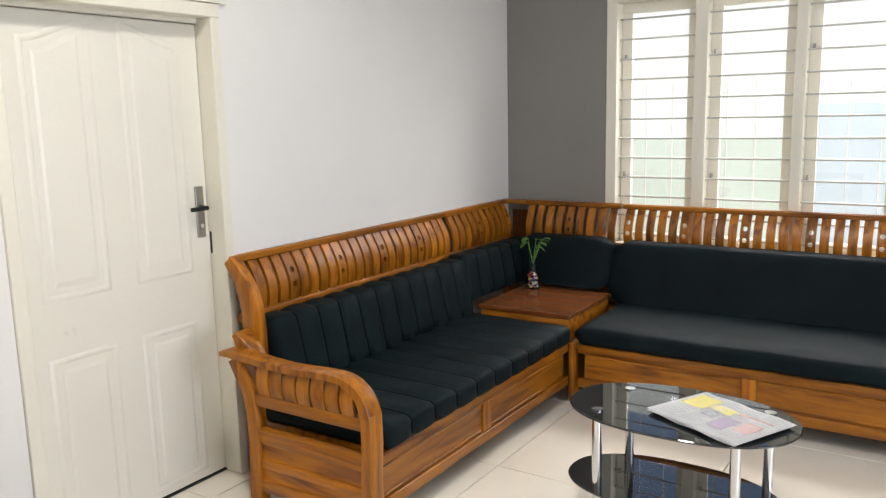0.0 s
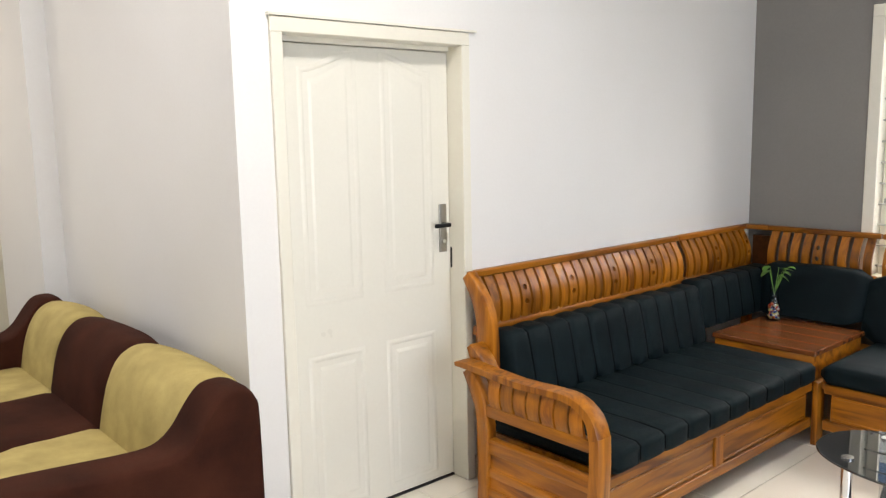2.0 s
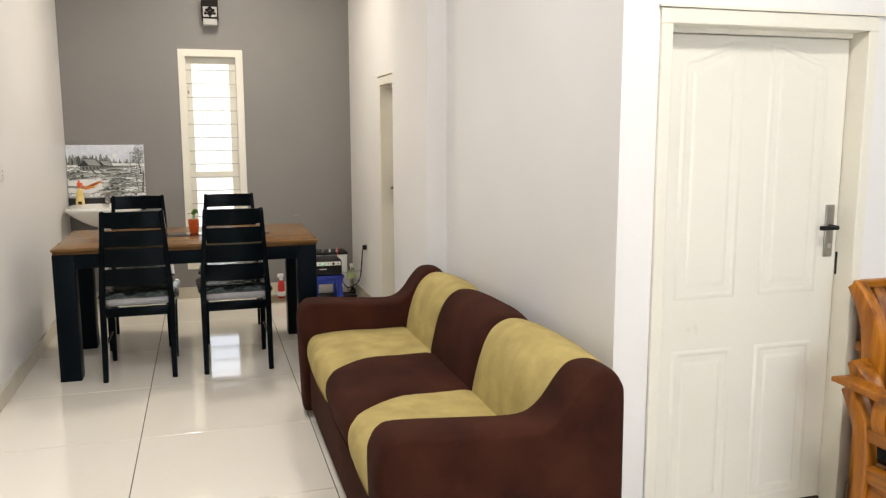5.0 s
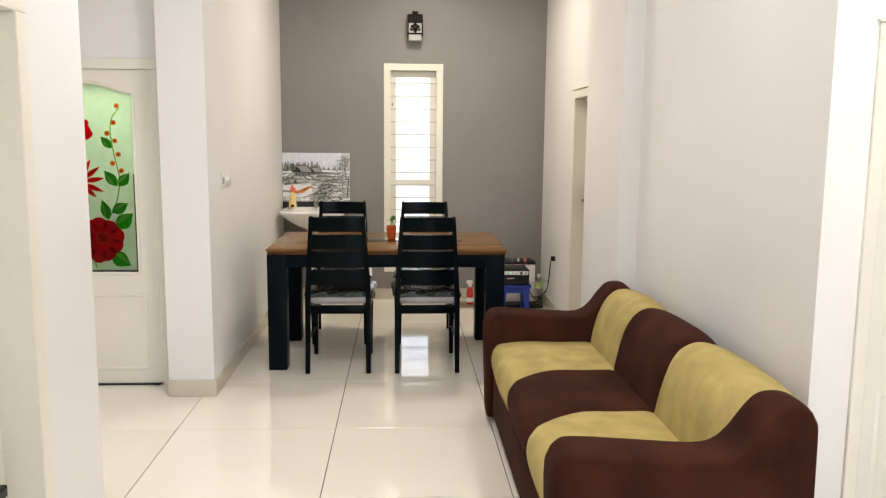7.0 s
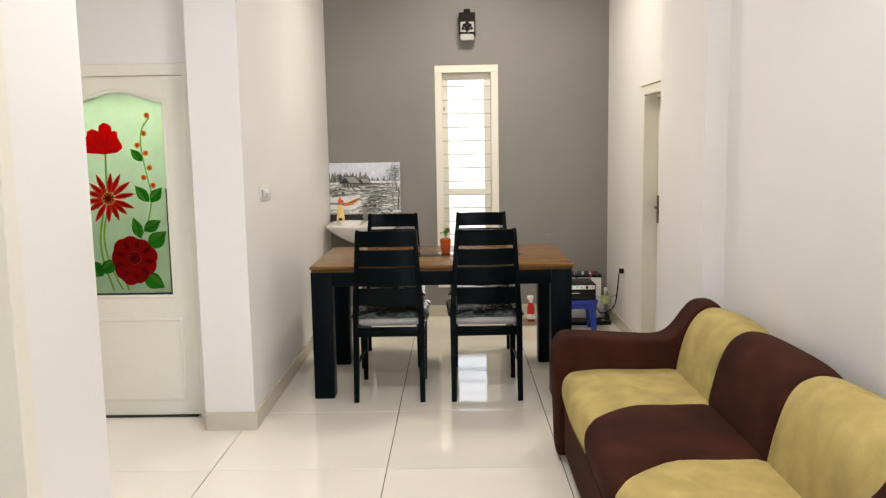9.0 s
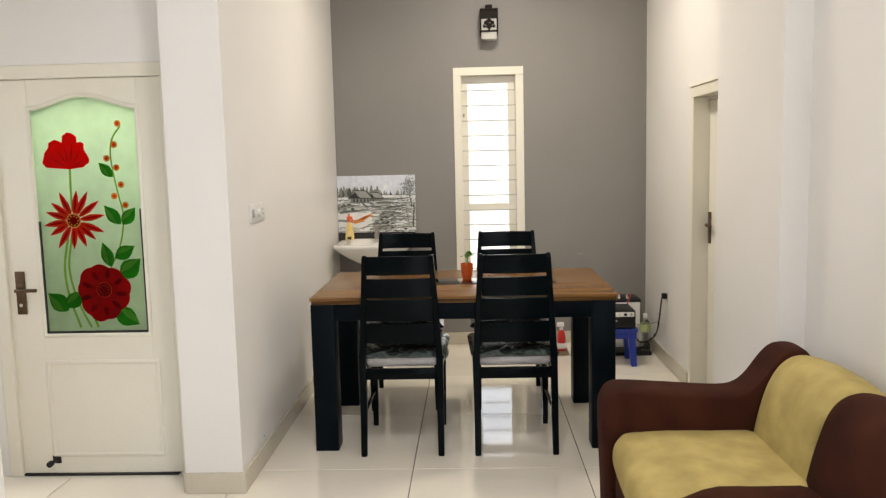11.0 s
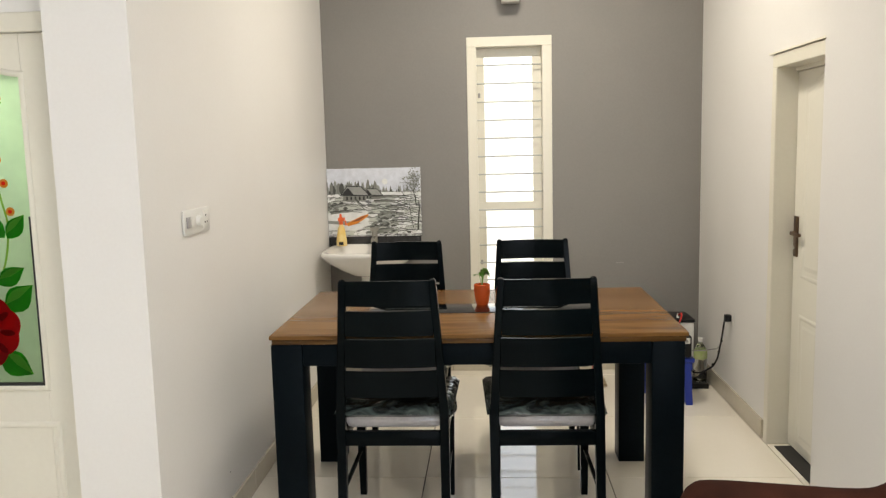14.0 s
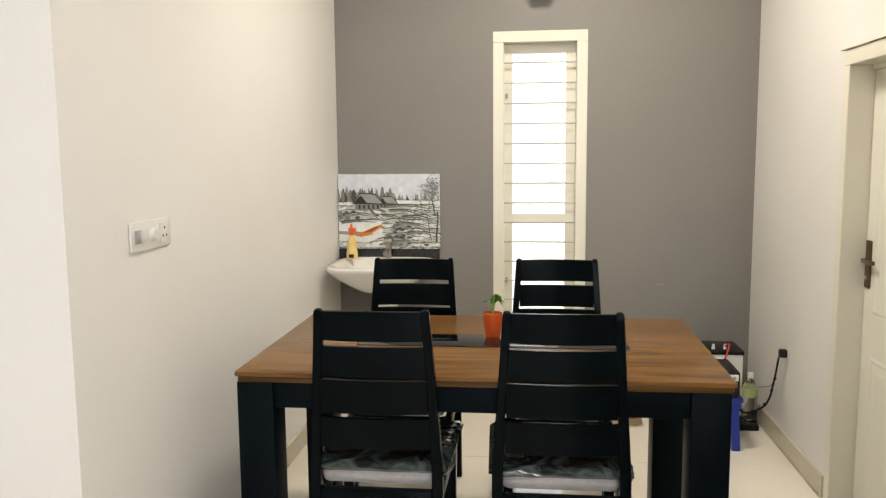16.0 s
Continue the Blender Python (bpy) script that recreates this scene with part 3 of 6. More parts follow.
def panel_door(name, axis, face, out, a0, a1, top, set_back, hinge_side, label, jamb=(0.045, 0.06, 0.072), full=None):
    """A moulded six-sided door: two tall panels with swept tops over two short ones."""
    mid = ((face, (a0 + a1) / 2, 0) if axis == "y" else ((a0 + a1) / 2, face, 0))
    d = thing(name, mid, label, "door", kind="structure")
    door_frame(d, axis, face, out, a0, a1, top, jamb, CREAM, depth=set_back + 0.05)
    l0, l1, lt = a0 + jamb[0] + 0.003, a1 - jamb[1] - 0.003, top - jamb[2] - 0.021
    f = face - out * set_back
    bm = bmesh.new()
    p, q = sorted((f + out * 0.012, f - out * 0.03))
    u0, u1, w0, w1 = a0 + jamb[0], a1 - jamb[1], top - jamb[2] - 0.018, top - jamb[2] + 0.004
    if axis == "y":
        box(bm, p, q, u0, u1, w0, w1, 0.003, 1)
    else:
        box(bm, u0, u1, p, q, w0, w1, 0.003, 1)
    part("door_stop", bm, CREAM, d)
    bm = bmesh.new()
    p, q = sorted((f, f - out * 0.036))
    if axis == "y":
        box(bm, p, q, l0, l1, 0.012, lt, 0.002, 1)
    else:
        box(bm, l0, l1, p, q, 0.012, lt, 0.002, 1)
    leaf = part("door_leaf", bm, DOORW, d)
    W = l1 - l0
    put = (lambda u, z, h: (f + out * h, u, z)) if axis == "y" else (lambda u, z, h: (u, f + out * h, z))
    for side in (0, 1):
        u0 = l0 + W * (0.132 if side == 0 else 0.583)
        u1 = u0 + W * 0.292
        for z0, z1, rise in ((lt - 0.912, lt - 0.088, 0.062), (0.055, 0.64, 0)):
            line = arched(u0, u1, z0, z1, rise, 1 if side == 0 else -1)
            inner = arched(u0 + 0.032, u1 - 0.032, z0 + 0.032, z1 - 0.032, rise * 0.9, 1 if side == 0 else -1)
            bm = bmesh.new()
            moulding(bm, line, put, 0.011, 0.0028)
            part("panel_moulding", bm, DOORW, leaf, smooth=True, angle=60)
            bm = bmesh.new()
            lo = [bm.verts.new(put(u, z, 0.0005)) for u, z in inner]
            cx, cz = (u0 + u1) / 2, (z0 + z1) / 2
            hi = [bm.verts.new(put(cx + (u - cx) * 0.86, cz + (z - cz) * 0.95, 0.003)) for u, z in inner]
            k = len(lo)
            for i in range(k):
                bm.faces.new((lo[i], lo[(i + 1) % k], hi[(i + 1) % k], hi[i]))
            bm.faces.new(hi)
            bmesh.ops.recalc_face_normals(bm, faces=bm.faces[:])
            part("raised_panel", bm, DOORW, leaf)
    return d, leaf, (l0, l1, lt, f)


d1, leaf1, (l0, l1, lt, f1) = panel_door("door_1", "y", -2.7, 1, 1.343, 2.217, 1.833, 0.075, 1, "closed white moulded door in a cream frame beside the bench", jamb=(0.045, 0.042, 0.050))
lever(d1, "y", f1, 1, l1 - 0.040, 1.082, -1, h=0.195, w=0.038)
bm = bmesh.new()
box(bm, f1 + 0.001, f1 + 0.010, l1 + 0.001, l1 + 0.0045, 0.90, 0.985)
part("strike_plate", bm, BLACK, d1, "dark metal strike plate")
slab("threshold", -2.80, -2.772, 1.39, 2.174, 0.001, 0.008, RUBBER, d1)
slab("trim", -2.699, -2.682, 1.335, 2.25, 1.8345, 1.8425, CREAM)["kind"] = "structure"

d2, leaf2, (m0, m1, mt, f2) = panel_door("door_2", "x", 1.175, -1, -6.23, -5.36, 1.82, 0.085, 1, "cream panelled door set deep in the dining room wall", jamb=(0.05, 0.05, 0.06))
lever(d2, "x", f2, -1, m0 + 0.036, 1.015, 1, BRONZE, h=0.185, w=0.045, reach=0.026)
slab("threshold", m0 + 0.03, m1, 1.19, 1.29, 0.0005, 0.006, RUBBER, d2, "black stone threshold")
slab("trim", -6.26, -5.502, 1.155, 1.174, 1.822, 1.83, CREAM)["kind"] = "structure"

d3, leaf3, _ = panel_door("door_3", "x", -1.145, 1, -2.60, -1.66, 1.875, 0.10, 1, "cream panelled door near the entrance, closed", jamb=(0.06, 0.06, 0.072))


def glazed_door():
    """A cream door whose upper part is one arched pane with painted flowers."""
    x = -4.95
    d = thing("door_4", (x, -1.9, 0), "cream door with an arched green pane of painted red flowers", "door", kind="structure")
    door_frame(d, "y", x, 1, -2.33, -1.452, 1.897, (0.06, 0.06, 0.06), CREAM, depth=0.07, proud=0.008)
    y0, y1, f = -2.284, -1.515, x - 0.012
    g0, g1, gb = -2.118, -1.624, 0.672

    def crown(y):
        s = (y - g0) / (g1 - g0)
        e = min(s, 1 - s) * 2
        e = min(1, e / 0.95)
        return 1.708 + 0.055 * (3 * e * e - 2 * e * e * e)
    top = [(g0 + (g1 - g0) * i / 24, crown(g0 + (g1 - g0) * i / 24)) for i in range(25)]
    bm = bmesh.new()
    box(bm, f - 0.036, f, y0, g0, 0.012, 1.835, 0.002, 1)
    box(bm, f - 0.036, f, g1, y1, 0.012, 1.835, 0.002, 1)
    box(bm, f - 0.0355, f - 0.0005, g0, g1, 0.012, gb, 0)
    for (ya, za), (yb, zb) in zip(top, top[1:]):
        prism(bm, [(ya, za), (yb, zb), (yb, 1.835), (ya, 1.835)], "x", f - 0.0355, f - 0.0005)
    leaf = part("door_leaf", bm, CREAM, d)
    put = lambda u, z, h: (f + h, u, z)
    bm = bmesh.new()
    moulding(bm, [(g0, gb), (g1, gb)] + top[::-1], put, 0.010, 0.007)
    part("glass_bead", bm, CREAM, leaf, smooth=True, angle=60)
    bm = bmesh.new()
    box(bm, f - 0.008, f + 0.0012, g0 + 0.001, g1 - 0.001, gb + 0.001, gb + 0.019)
    box(bm, f - 0.008, f + 0.001, g0 + 0.001, g0 + 0.016, gb + 0.019, 1.20)
    box(bm, f - 0.008, f + 0.001, g1 - 0.016, g1 - 0.001, gb + 0.019, 1.25)
    part("glass_gasket", bm, RUBBER, leaf, "dark putty line round the pane")
    bm = bmesh.new()
    moulding(bm, [(-2.12, 0.10), (-1.60, 0.10), (-1.60, 0.545), (-2.12, 0.545)], put, 0.011, 0.006)
    part("panel_moulding", bm, CREAM, leaf, smooth=True, angle=60)
    bm = bmesh.new()
    prism(bm, [(g0 + 0.001, gb + 0.001), (g1 - 0.001, gb + 0.001)] + [(max(g0 + .001, min(g1 - .001, a)), b - 0.001) for a, b in top[::-1]], "x", f - 0.018, f - 0.014)
    pane = part("pane", bm, FROST, leaf, "green frosted glass pane lit from behind")
    xf = f - 0.0125

    def shape(name, pts, material, label="", lift=0.0):
        bm = bmesh.new()
        prism(bm, pts, "x", xf + lift - 0.001, xf + lift)
        part(name, bm, material, pane, label)

    def stem(pts, w=0.006):
        for (ya, za), (yb, zb) in zip(pts, pts[1:]):
            t = Vector((yb - ya, zb - za)).normalized()
            s = Vector((-t.y, t.x)) * w / 2
            yield [(ya + s.x, za + s.y), (yb + s.x, zb + s.y), (yb - s.x, zb - s.y), (ya - s.x, za - s.y)]

    def stems(pts, w=0.006, k=10):
        out = []
        for i in range(k + 1):
            u = i / k * (len(pts) - 1)
            j = min(int(u), len(pts) - 2)
            q = [pts[max(0, min(len(pts) - 1, j + m))] for m in (-1, 0, 1, 2)]
            v = u - j
            out.append(tuple(0.5 * (2 * q[1][c] + (q[2][c] - q[0][c]) * v + (2 * q[0][c] - 5 * q[1][c] + 4 * q[2][c] - q[3][c]) * v * v + (3 * q[1][c] - q[0][c] - 3 * q[2][c] + q[3][c]) * v ** 3) for c in (0, 1)))
        bm = bmesh.new()
        for quad in stem(out, w):
            prism(bm, quad, "x", xf - 0.0018, xf - 0.001)
        part("stem", bm, STEMG, pane, "pale green painted stem")

    stems([(-1.952, 1.44), (-1.956, 1.33), (-1.956, 1.24)], 0.010, 6)
    stems([(-1.985, 1.12), (-2.010, 0.99), (-2.000, 0.86), (-1.955, 0.705)], 0.011, 16)
    stems([(-1.968, 1.12), (-1.990, 0.98), (-1.960, 0.83), (-1.905, 0.705)], 0.010, 16)
    stems([(-1.895, 0.77), (-1.873, 0.705)], 0.011, 3)
    stems([(-1.708, 1.623), (-1.750, 1.566), (-1.762, 1.492), (-1.752, 1.397), (-1.735, 1.30), (-1.721, 1.225), (-1.731, 1.138), (-1.754, 1.062), (-1.791, 0.990)], 0.007, 28)

    def leaf_shape(base, tip, fat=0.30):
        (ya, za), (yb, zb) = base, tip
        t = Vector((yb - ya, zb - za))
        s = Vector((-t.y, t.x))
        half = [(0.0, 0.0), (0.12, 0.5), (0.30, 0.9), (0.48, 1.0), (0.66, 0.78), (0.84, 0.36), (1.0, 0.0)]
        pts = [(ya + t.x * u + s.x * v * fat, za + t.y * u + s.y * v * fat) for u, v in half]
        pts2 = [(ya + t.x * u - s.x * v * fat, za + t.y * u - s.y * v * fat) for u, v in half]
        shape("leaf", pts + pts2[-2:0:-1], LEAFG, "painted green glass leaf", 0.0004)
        shape("leaf_highlight", [(ya + t.x * u + s.x * v * fat * 0.75, za + t.y * u + s.y * v * fat * 0.75) for u, v in half[1:]] + [(ya + t.x * 0.5, za + t.y * 0.5)], LEAFL, "lighter half of a leaf", 0.0008)
    for base, tip, fat in (((-1.758, 1.395), (-1.819, 1.462), 0.26), ((-1.735, 1.180), (-1.808, 1.268), 0.26), ((-1.727, 1.178), (-1.664, 1.256), 0.30), ((-1.791, 0.985), (-1.828, 1.100), 0.24), ((-1.772, 1.025), (-1.678, 1.080), 0.30),
                           ((-1.752, 0.935), (-1.655, 1.022), 0.34), ((-1.790, 0.785), (-1.678, 0.716), 0.34), ((-2.006, 0.786), (-2.098, 0.868), 0.34), ((-2.010, 0.800), (-1.935, 0.875), 0.34)):
        leaf_shape(base, tip, fat)

    def petals(y, z, r0, r1, n, ang0, ang1, material, name="petal", fat=0.2, label="", lift=0.001):
        for i in range(n):
            a = radians(ang0 + (ang1 - ang0) * (i + 0.5) / n)
            pts = []
            for j in range(12):
                b = j / 12 * 2 * math.pi
                u, v = r0 + (r1 - r0) * (1 - math.cos(b)) / 2, math.sin(b) * fat * r1
                pts.append((y + u * math.cos(a) - v * math.sin(a), z + u * math.sin(a) + v * math.cos(a)))
            shape(name, pts, material, label, lift + i * 0.00005)
    # star flower: pointed petals, each with a darker line
    sy, sz = -1.951, 1.201
    rs_ = random.Random(5)
    for i in range(14):
        a = radians(8 + i * 360 / 14 + rs_.uniform(-4, 4))
        L = rs_.uniform(0.128, 0.152)
        ca, sa = math.cos(a), math.sin(a)
        def ray(prof, a=a, ca=ca, sa=sa, L=L):
            half = [(L * u, w) for u, w in prof]
            return [(sy + u * ca - w * sa, sz + u * sa + w * ca) for u, w in half] + [(sy + u * ca + w * sa, sz + u * sa - w * ca) for u, w in half[-2:0:-1]]
        shape("petal", ray([(0.18, 0.0), (0.30, 0.010), (0.55, 0.0155), (0.78, 0.0105), (1.0, 0.0)]), PETALO, "narrow orange-red painted petal", 0.001 + i * 0.00005)
        shape("petal_line", ray([(0.30, 0.0), (0.45, 0.004), (0.62, 0.005), (0.92, 0.0)]), PETALM, "dark red line down a petal", 0.0022)
    ring_ = lambda y, z, r, n=24: [(y + r * math.cos(2 * math.pi * i / n), z + r * math.sin(2 * math.pi * i / n)) for i in range(n)]
    shape("flower_centre", ring_(sy, sz, 0.034), GOLDG, "amber ring of the flower centre", 0.0026)
    shape("flower_centre", ring_(sy, sz, 0.028), PETALD, "dark red flower centre", 0.0031)
    for i in range(9):
        a = 2 * math.pi * i / 9
        shape("flower_bead", ring_(sy + 0.021 * math.cos(a), sz + 0.021 * math.sin(a), 0.0035, 8), GOLDG, "amber bead in the flower centre", 0.0036)
    # poppy: overlapping petals round its base, a scalloped crest over them
    py, pz = -1.952, 1.434
    crest = [(-0.0, 0.0), (-0.106, 0.009), (-0.124, 0.030), (-0.111, 0.075), (-0.092, 0.100), (-0.089, 0.120), (-0.062, 0.134), (-0.044, 0.128), (-0.028, 0.120), (-0.025, 0.150), (0.0, 0.166), (0.022, 0.160), (0.040, 0.146), (0.041, 0.120), (0.060, 0.122), (0.072, 0.112), (0.070, 0.092), (0.080, 0.070), (0.093, 0.045), (0.090, 0.028), (0.062, 0.008)]
    shape("poppy_petal", [(py + u, pz + v) for u, v in crest], PETAL, "scarlet painted poppy petals", 0.001)
    for u, v, w in ((-0.095, 0.060, 0.004), (-0.055, 0.095, 0.004), (-0.018, 0.105, 0.004), (0.020, 0.125, 0.004), (0.050, 0.085, 0.004), (0.070, 0.045, 0.004)):
        t = Vector((u, v)).normalized()
        q = Vector((-t.y, t.x)) * w
        shape("petal_line", [(py + t.x * 0.01, pz + t.y * 0.01), (py + u * 0.5 + q.x, pz + v * 0.5 + q.y), (py + u, pz + v), (py + u * 0.5 - q.x, pz + v * 0.5 - q.y)], PETALM, "dark vein of the poppy", 0.0018)
    # rose: an uneven scalloped disc with soft darker petals
    ry, rz = -1.836, 0.868
    pts = []
    for i in range(64):
        a = 2 * math.pi * i / 64
        r = 0.112 + 0.009 * abs(math.sin(a * 4.5 + 0.4)) + 0.006 * math.sin(a * 3 + 1)
        pts.append((ry + r * 1.03 * math.cos(a), rz + r * 1.10 * math.sin(a)))
    shape("flower_head", pts, PETALM, "dark red painted rose", 0.001)
    petals(ry, rz, 0.055, 0.108, 9, 15, 375, PETALD, "rose_petal", 0.10, "darker red rose petal", 0.0022)
    petals(ry, rz, 0.030, 0.074, 7, 0, 360, PETALM, "rose_petal", 0.26, "dark red rose petal", 0.0032)
    shape("rose_centre", ring_(ry + 0.004, rz + 0.012, 0.036), PETALO, "orange ring of the rose centre", 0.0042)
    shape("rose_centre", ring_(ry + 0.004, rz + 0.012, 0.032), PETALD, "dark rose centre", 0.0046)
    for i in range(10):
        a = 2 * math.pi * i / 10
        shape("flower_bead", ring_(ry + 0.004 + 0.022 * math.cos(a), rz + 0.012 + 0.022 * math.sin(a), 0.0032, 8), PETALO, "orange bead in the rose centre", 0.0050)
    for y, z in ((-1.720, 1.634), (-1.742, 1.540), (-1.780, 1.479), (-1.738, 1.437), (-1.722, 1.360), (-1.756, 1.309), (-1.708, 1.267)):
        shape("berry", [(y + 0.015 * math.cos(2 * math.pi * i / 12), z + 0.015 * math.sin(2 * math.pi * i / 12)) for i in range(12)], GOLDG, "small amber painted berry", 0.001)
        shape("berry_centre", [(y + 0.007 * math.cos(2 * math.pi * i / 10), z + 0.007 * math.sin(2 * math.pi * i / 10)) for i in range(10)], PETALO, "red dot in a berry", 0.0018)
    lever(d, "y", f, 1, -2.215, 0.89, 1, BRONZE, h=0.20, w=0.045)
    bm = bmesh.new()
    box(bm, f, f + 0.006, -2.13, -2.09, 0.06, 0.10, 0.002)
    tube(bm, (f, -2.11, 0.08), (f + 0.06, -2.11, 0.08), 0.007)
    tube(bm, (f + 0.055, -2.11, 0.08), (f + 0.075, -2.11, 0.08), 0.014)
    part("door_stopper", bm, BLACK, d, smooth=True)
    slab("threshold", -4.99, -4.952, -2.27, -1.535, 0.0005, 0.010, RUBBER, d)


glazed_door()


# ---- L-shaped teak bench ----
def slat_strip(bm, along, c, w, prof, thick, holes=()):
    """An upright curved slat. along: unit 2D direction it spaces along; prof: (offset, z) down its length; its normal is across."""
    ax, ay = along
    nx, ny = -ay, ax
    def p(s, k, side):
        o, z = prof(k)
        o += side * thick
        return (c[0] + ax * s + nx * o, c[1] + ay * s + ny * o, z)
    n = 8
    rows = [[[bm.verts.new(p(s, i / n, side)) for s in (-w / 2, w / 2)] for side in (0, 1)] for i in range(n + 1)]
    for a, b in zip(rows, rows[1:]):
        bm.faces.new((a[0][0], a[0][1], b[0][1], b[0][0]))
        bm.faces.new((a[1][1], a[1][0], b[1][0], b[1][1]))
        bm.faces.new((a[0][1], a[1][1], b[1][1], b[0][1]))
        bm.faces.new((a[1][0], a[0][0], b[0][0], b[1][0]))
    for r in (rows[0], rows[-1]):
        bm.faces.new((r[0][0], r[0][1], r[1][1], r[1][0]))
    bmesh.ops.recalc_face_normals(bm, faces=bm.faces[:])


def slat_with_holes(bm, along, c, w, prof, thick, holes):
    """The wide slat with two round holes: a grid whose cells at the holes are rings."""
    ax, ay = along
    nx, ny = -ay, ax
    def P(s, k, side):
        o, z = prof(k)
        o += side * thick
        return bm.verts.new((c[0] + ax * s + nx * o, c[1] + ay * s + ny * o, z))
    L = 0.21
    cuts = [0.0]
    for h in holes:
        cuts += [h - w / 2 / L, h + w / 2 / L]
    cuts.append(1.0)
    for k0, k1 in zip(cuts, cuts[1:]):
        mid = (k0 + k1) / 2
        if any(abs(mid - h) < 1e-6 for h in holes):
            m = 16
            outer, inner = [], []
            for side in (0, 1):
                o, q = [], []
                for i in range(m):
                    a = 2 * math.pi * i / m
                    ca, sa = math.cos(a), math.sin(a)
                    t = 1 / max(abs(ca), abs(sa))
                    o.append(P(w / 2 * ca * t, mid + (k1 - k0) / 2 * sa * t, side))
                    q.append(P(w * 0.25 * ca, mid + (k1 - k0) * 0.25 * sa, side))
                outer.append(o), inner.append(q)
            for i in range(m):
                j = (i + 1) % m
                for s in (0, 1):
                    bm.faces.new((outer[s][i], outer[s][j], inner[s][j], inner[s][i]))
                bm.faces.new((inner[0][i], inner[0][j], inner[1][j], inner[1][i]))
                bm.faces.new((outer[0][i], outer[0][j], outer[1][j], outer[1][i]))
        else:
            v = [[[P(s, k, side) for s in (-w / 2, w / 2)] for side in (0, 1)] for k in (k0, mid, k1)]
            for a, b in zip(v, v[1:]):
                bm.faces.new((a[0][0], a[0][1], b[0][1], b[0][0]))
                bm.faces.new((a[1][1], a[1][0], b[1][0], b[1][1]))
                bm.faces.new((a[0][1], a[1][1], b[1][1], b[0][1]))
                bm.faces.new((a[1][0], a[0][0], b[0][0], b[1][0]))
    bmesh.ops.recalc_face_normals(bm, faces=bm.faces[:])


bench = thing("corner_bench", (-2.3, 3.0, 0), "L-shaped carved teak bench with a slatted back, standing in the corner", "bench")


def back_run(c0, c1, along, length, first, material, backed=False, wide=0.045):
    """Slats between a top rail and a lower rail; the top leans back to the wall."""
    def prof(k):
        z = 0.868 - 0.215 * k
        off = -0.045 * k - 0.03 * math.sin(k * math.pi) + 0.0
        return off + 0.0, z
    n = int(length / 0.0605)
    for i in range(n):
        s = (i + 0.5) * length / n
        c = (c0[0] + along[0] * s, c0[1] + along[1] * s)
        bm = bmesh.new()
        if (i - first) % 5 == 0:
            slat_with_holes(bm, along, c, wide + 0.005, prof, 0.014, (0.35, 0.62))
            part("slat", bm, TEAK_Z, bench, "wide slat with two round holes")
        else:
            slat_strip(bm, along, c, wide, prof, 0.014)
            part("slat", bm, TEAK_Z, bench, smooth=True)
    ax, ay = along
    nx, ny = -ay, ax
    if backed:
        # dark board added so the gaps between the slats read dark
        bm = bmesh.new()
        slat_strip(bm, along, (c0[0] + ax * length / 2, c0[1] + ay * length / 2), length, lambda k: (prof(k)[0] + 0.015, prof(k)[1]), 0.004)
        part("back_panel", bm, TEAK_DARK, bench, "dark board added behind the slats to darken the gaps")
    for name, o, z, hw, hh in (("top_rail", 0.006, 0.876, 0.018, 0.014), ("lower_rail", -0.036, 0.652, 0.014, 0.02)):
        bm = bmesh.new()
        rings = []
        for s in (-0.012, 0.0, length, length + 0.012):
            q = 0.9 if s < 0 or s > length else 1
            rings.append([(c0[0] + ax * s + nx * (o + hw * q * a), c0[1] + ay * s + ny * (o + hw * q * a), z + hh * q * b) for a, b in ((-1, -0.7), (-0.7, -1), (0.7, -1), (1, -0.7), (1, 0.6), (0.6, 1), (-0.6, 1), (-1, 0.6))])
        loft(bm, rings)
        part(name, bm, material, bench, smooth=True)


# the back beside the wall, the short corner backs, and the long back under the window
back_run((-2.68, 2.196), None, (0, 1), 1.474, 4, TEAK_Y, True)
back_run((-2.68, 3.70), None, (0, 1), 0.665, 4, TEAK_Y, True)
back_run((-2.535, 4.405), None, (1, 0), 0.58, 4, TEAK_X, wide=0.041)
back_run((-1.92, 4.405), None, (1, 0), 1.50, 5, TEAK_X, wide=0.042)
back_run((-0.40, 4.405), None, (1, 0), 1.00, 5, TEAK_X, wide=0.042)
bm = bmesh.new()
prism(bm, [(-2.698, 4.378), (-2.662, 4.378), (-2.640, 4.392), (-2.548, 4.392), (-2.548, 4.432), (-2.698, 4.432)], "z", 0.862, 0.890, 0.004)
part("corner_cap", bm, TEAK_X, bench, smooth=True)
# dark board added to fill the gap where the two backs meet
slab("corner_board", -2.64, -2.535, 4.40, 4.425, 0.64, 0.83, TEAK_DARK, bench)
slab("corner_post", -2.69, -2.64, 4.38, 4.43, 0.05, 0.66, TEAK_Z, bench, bev=0.005)


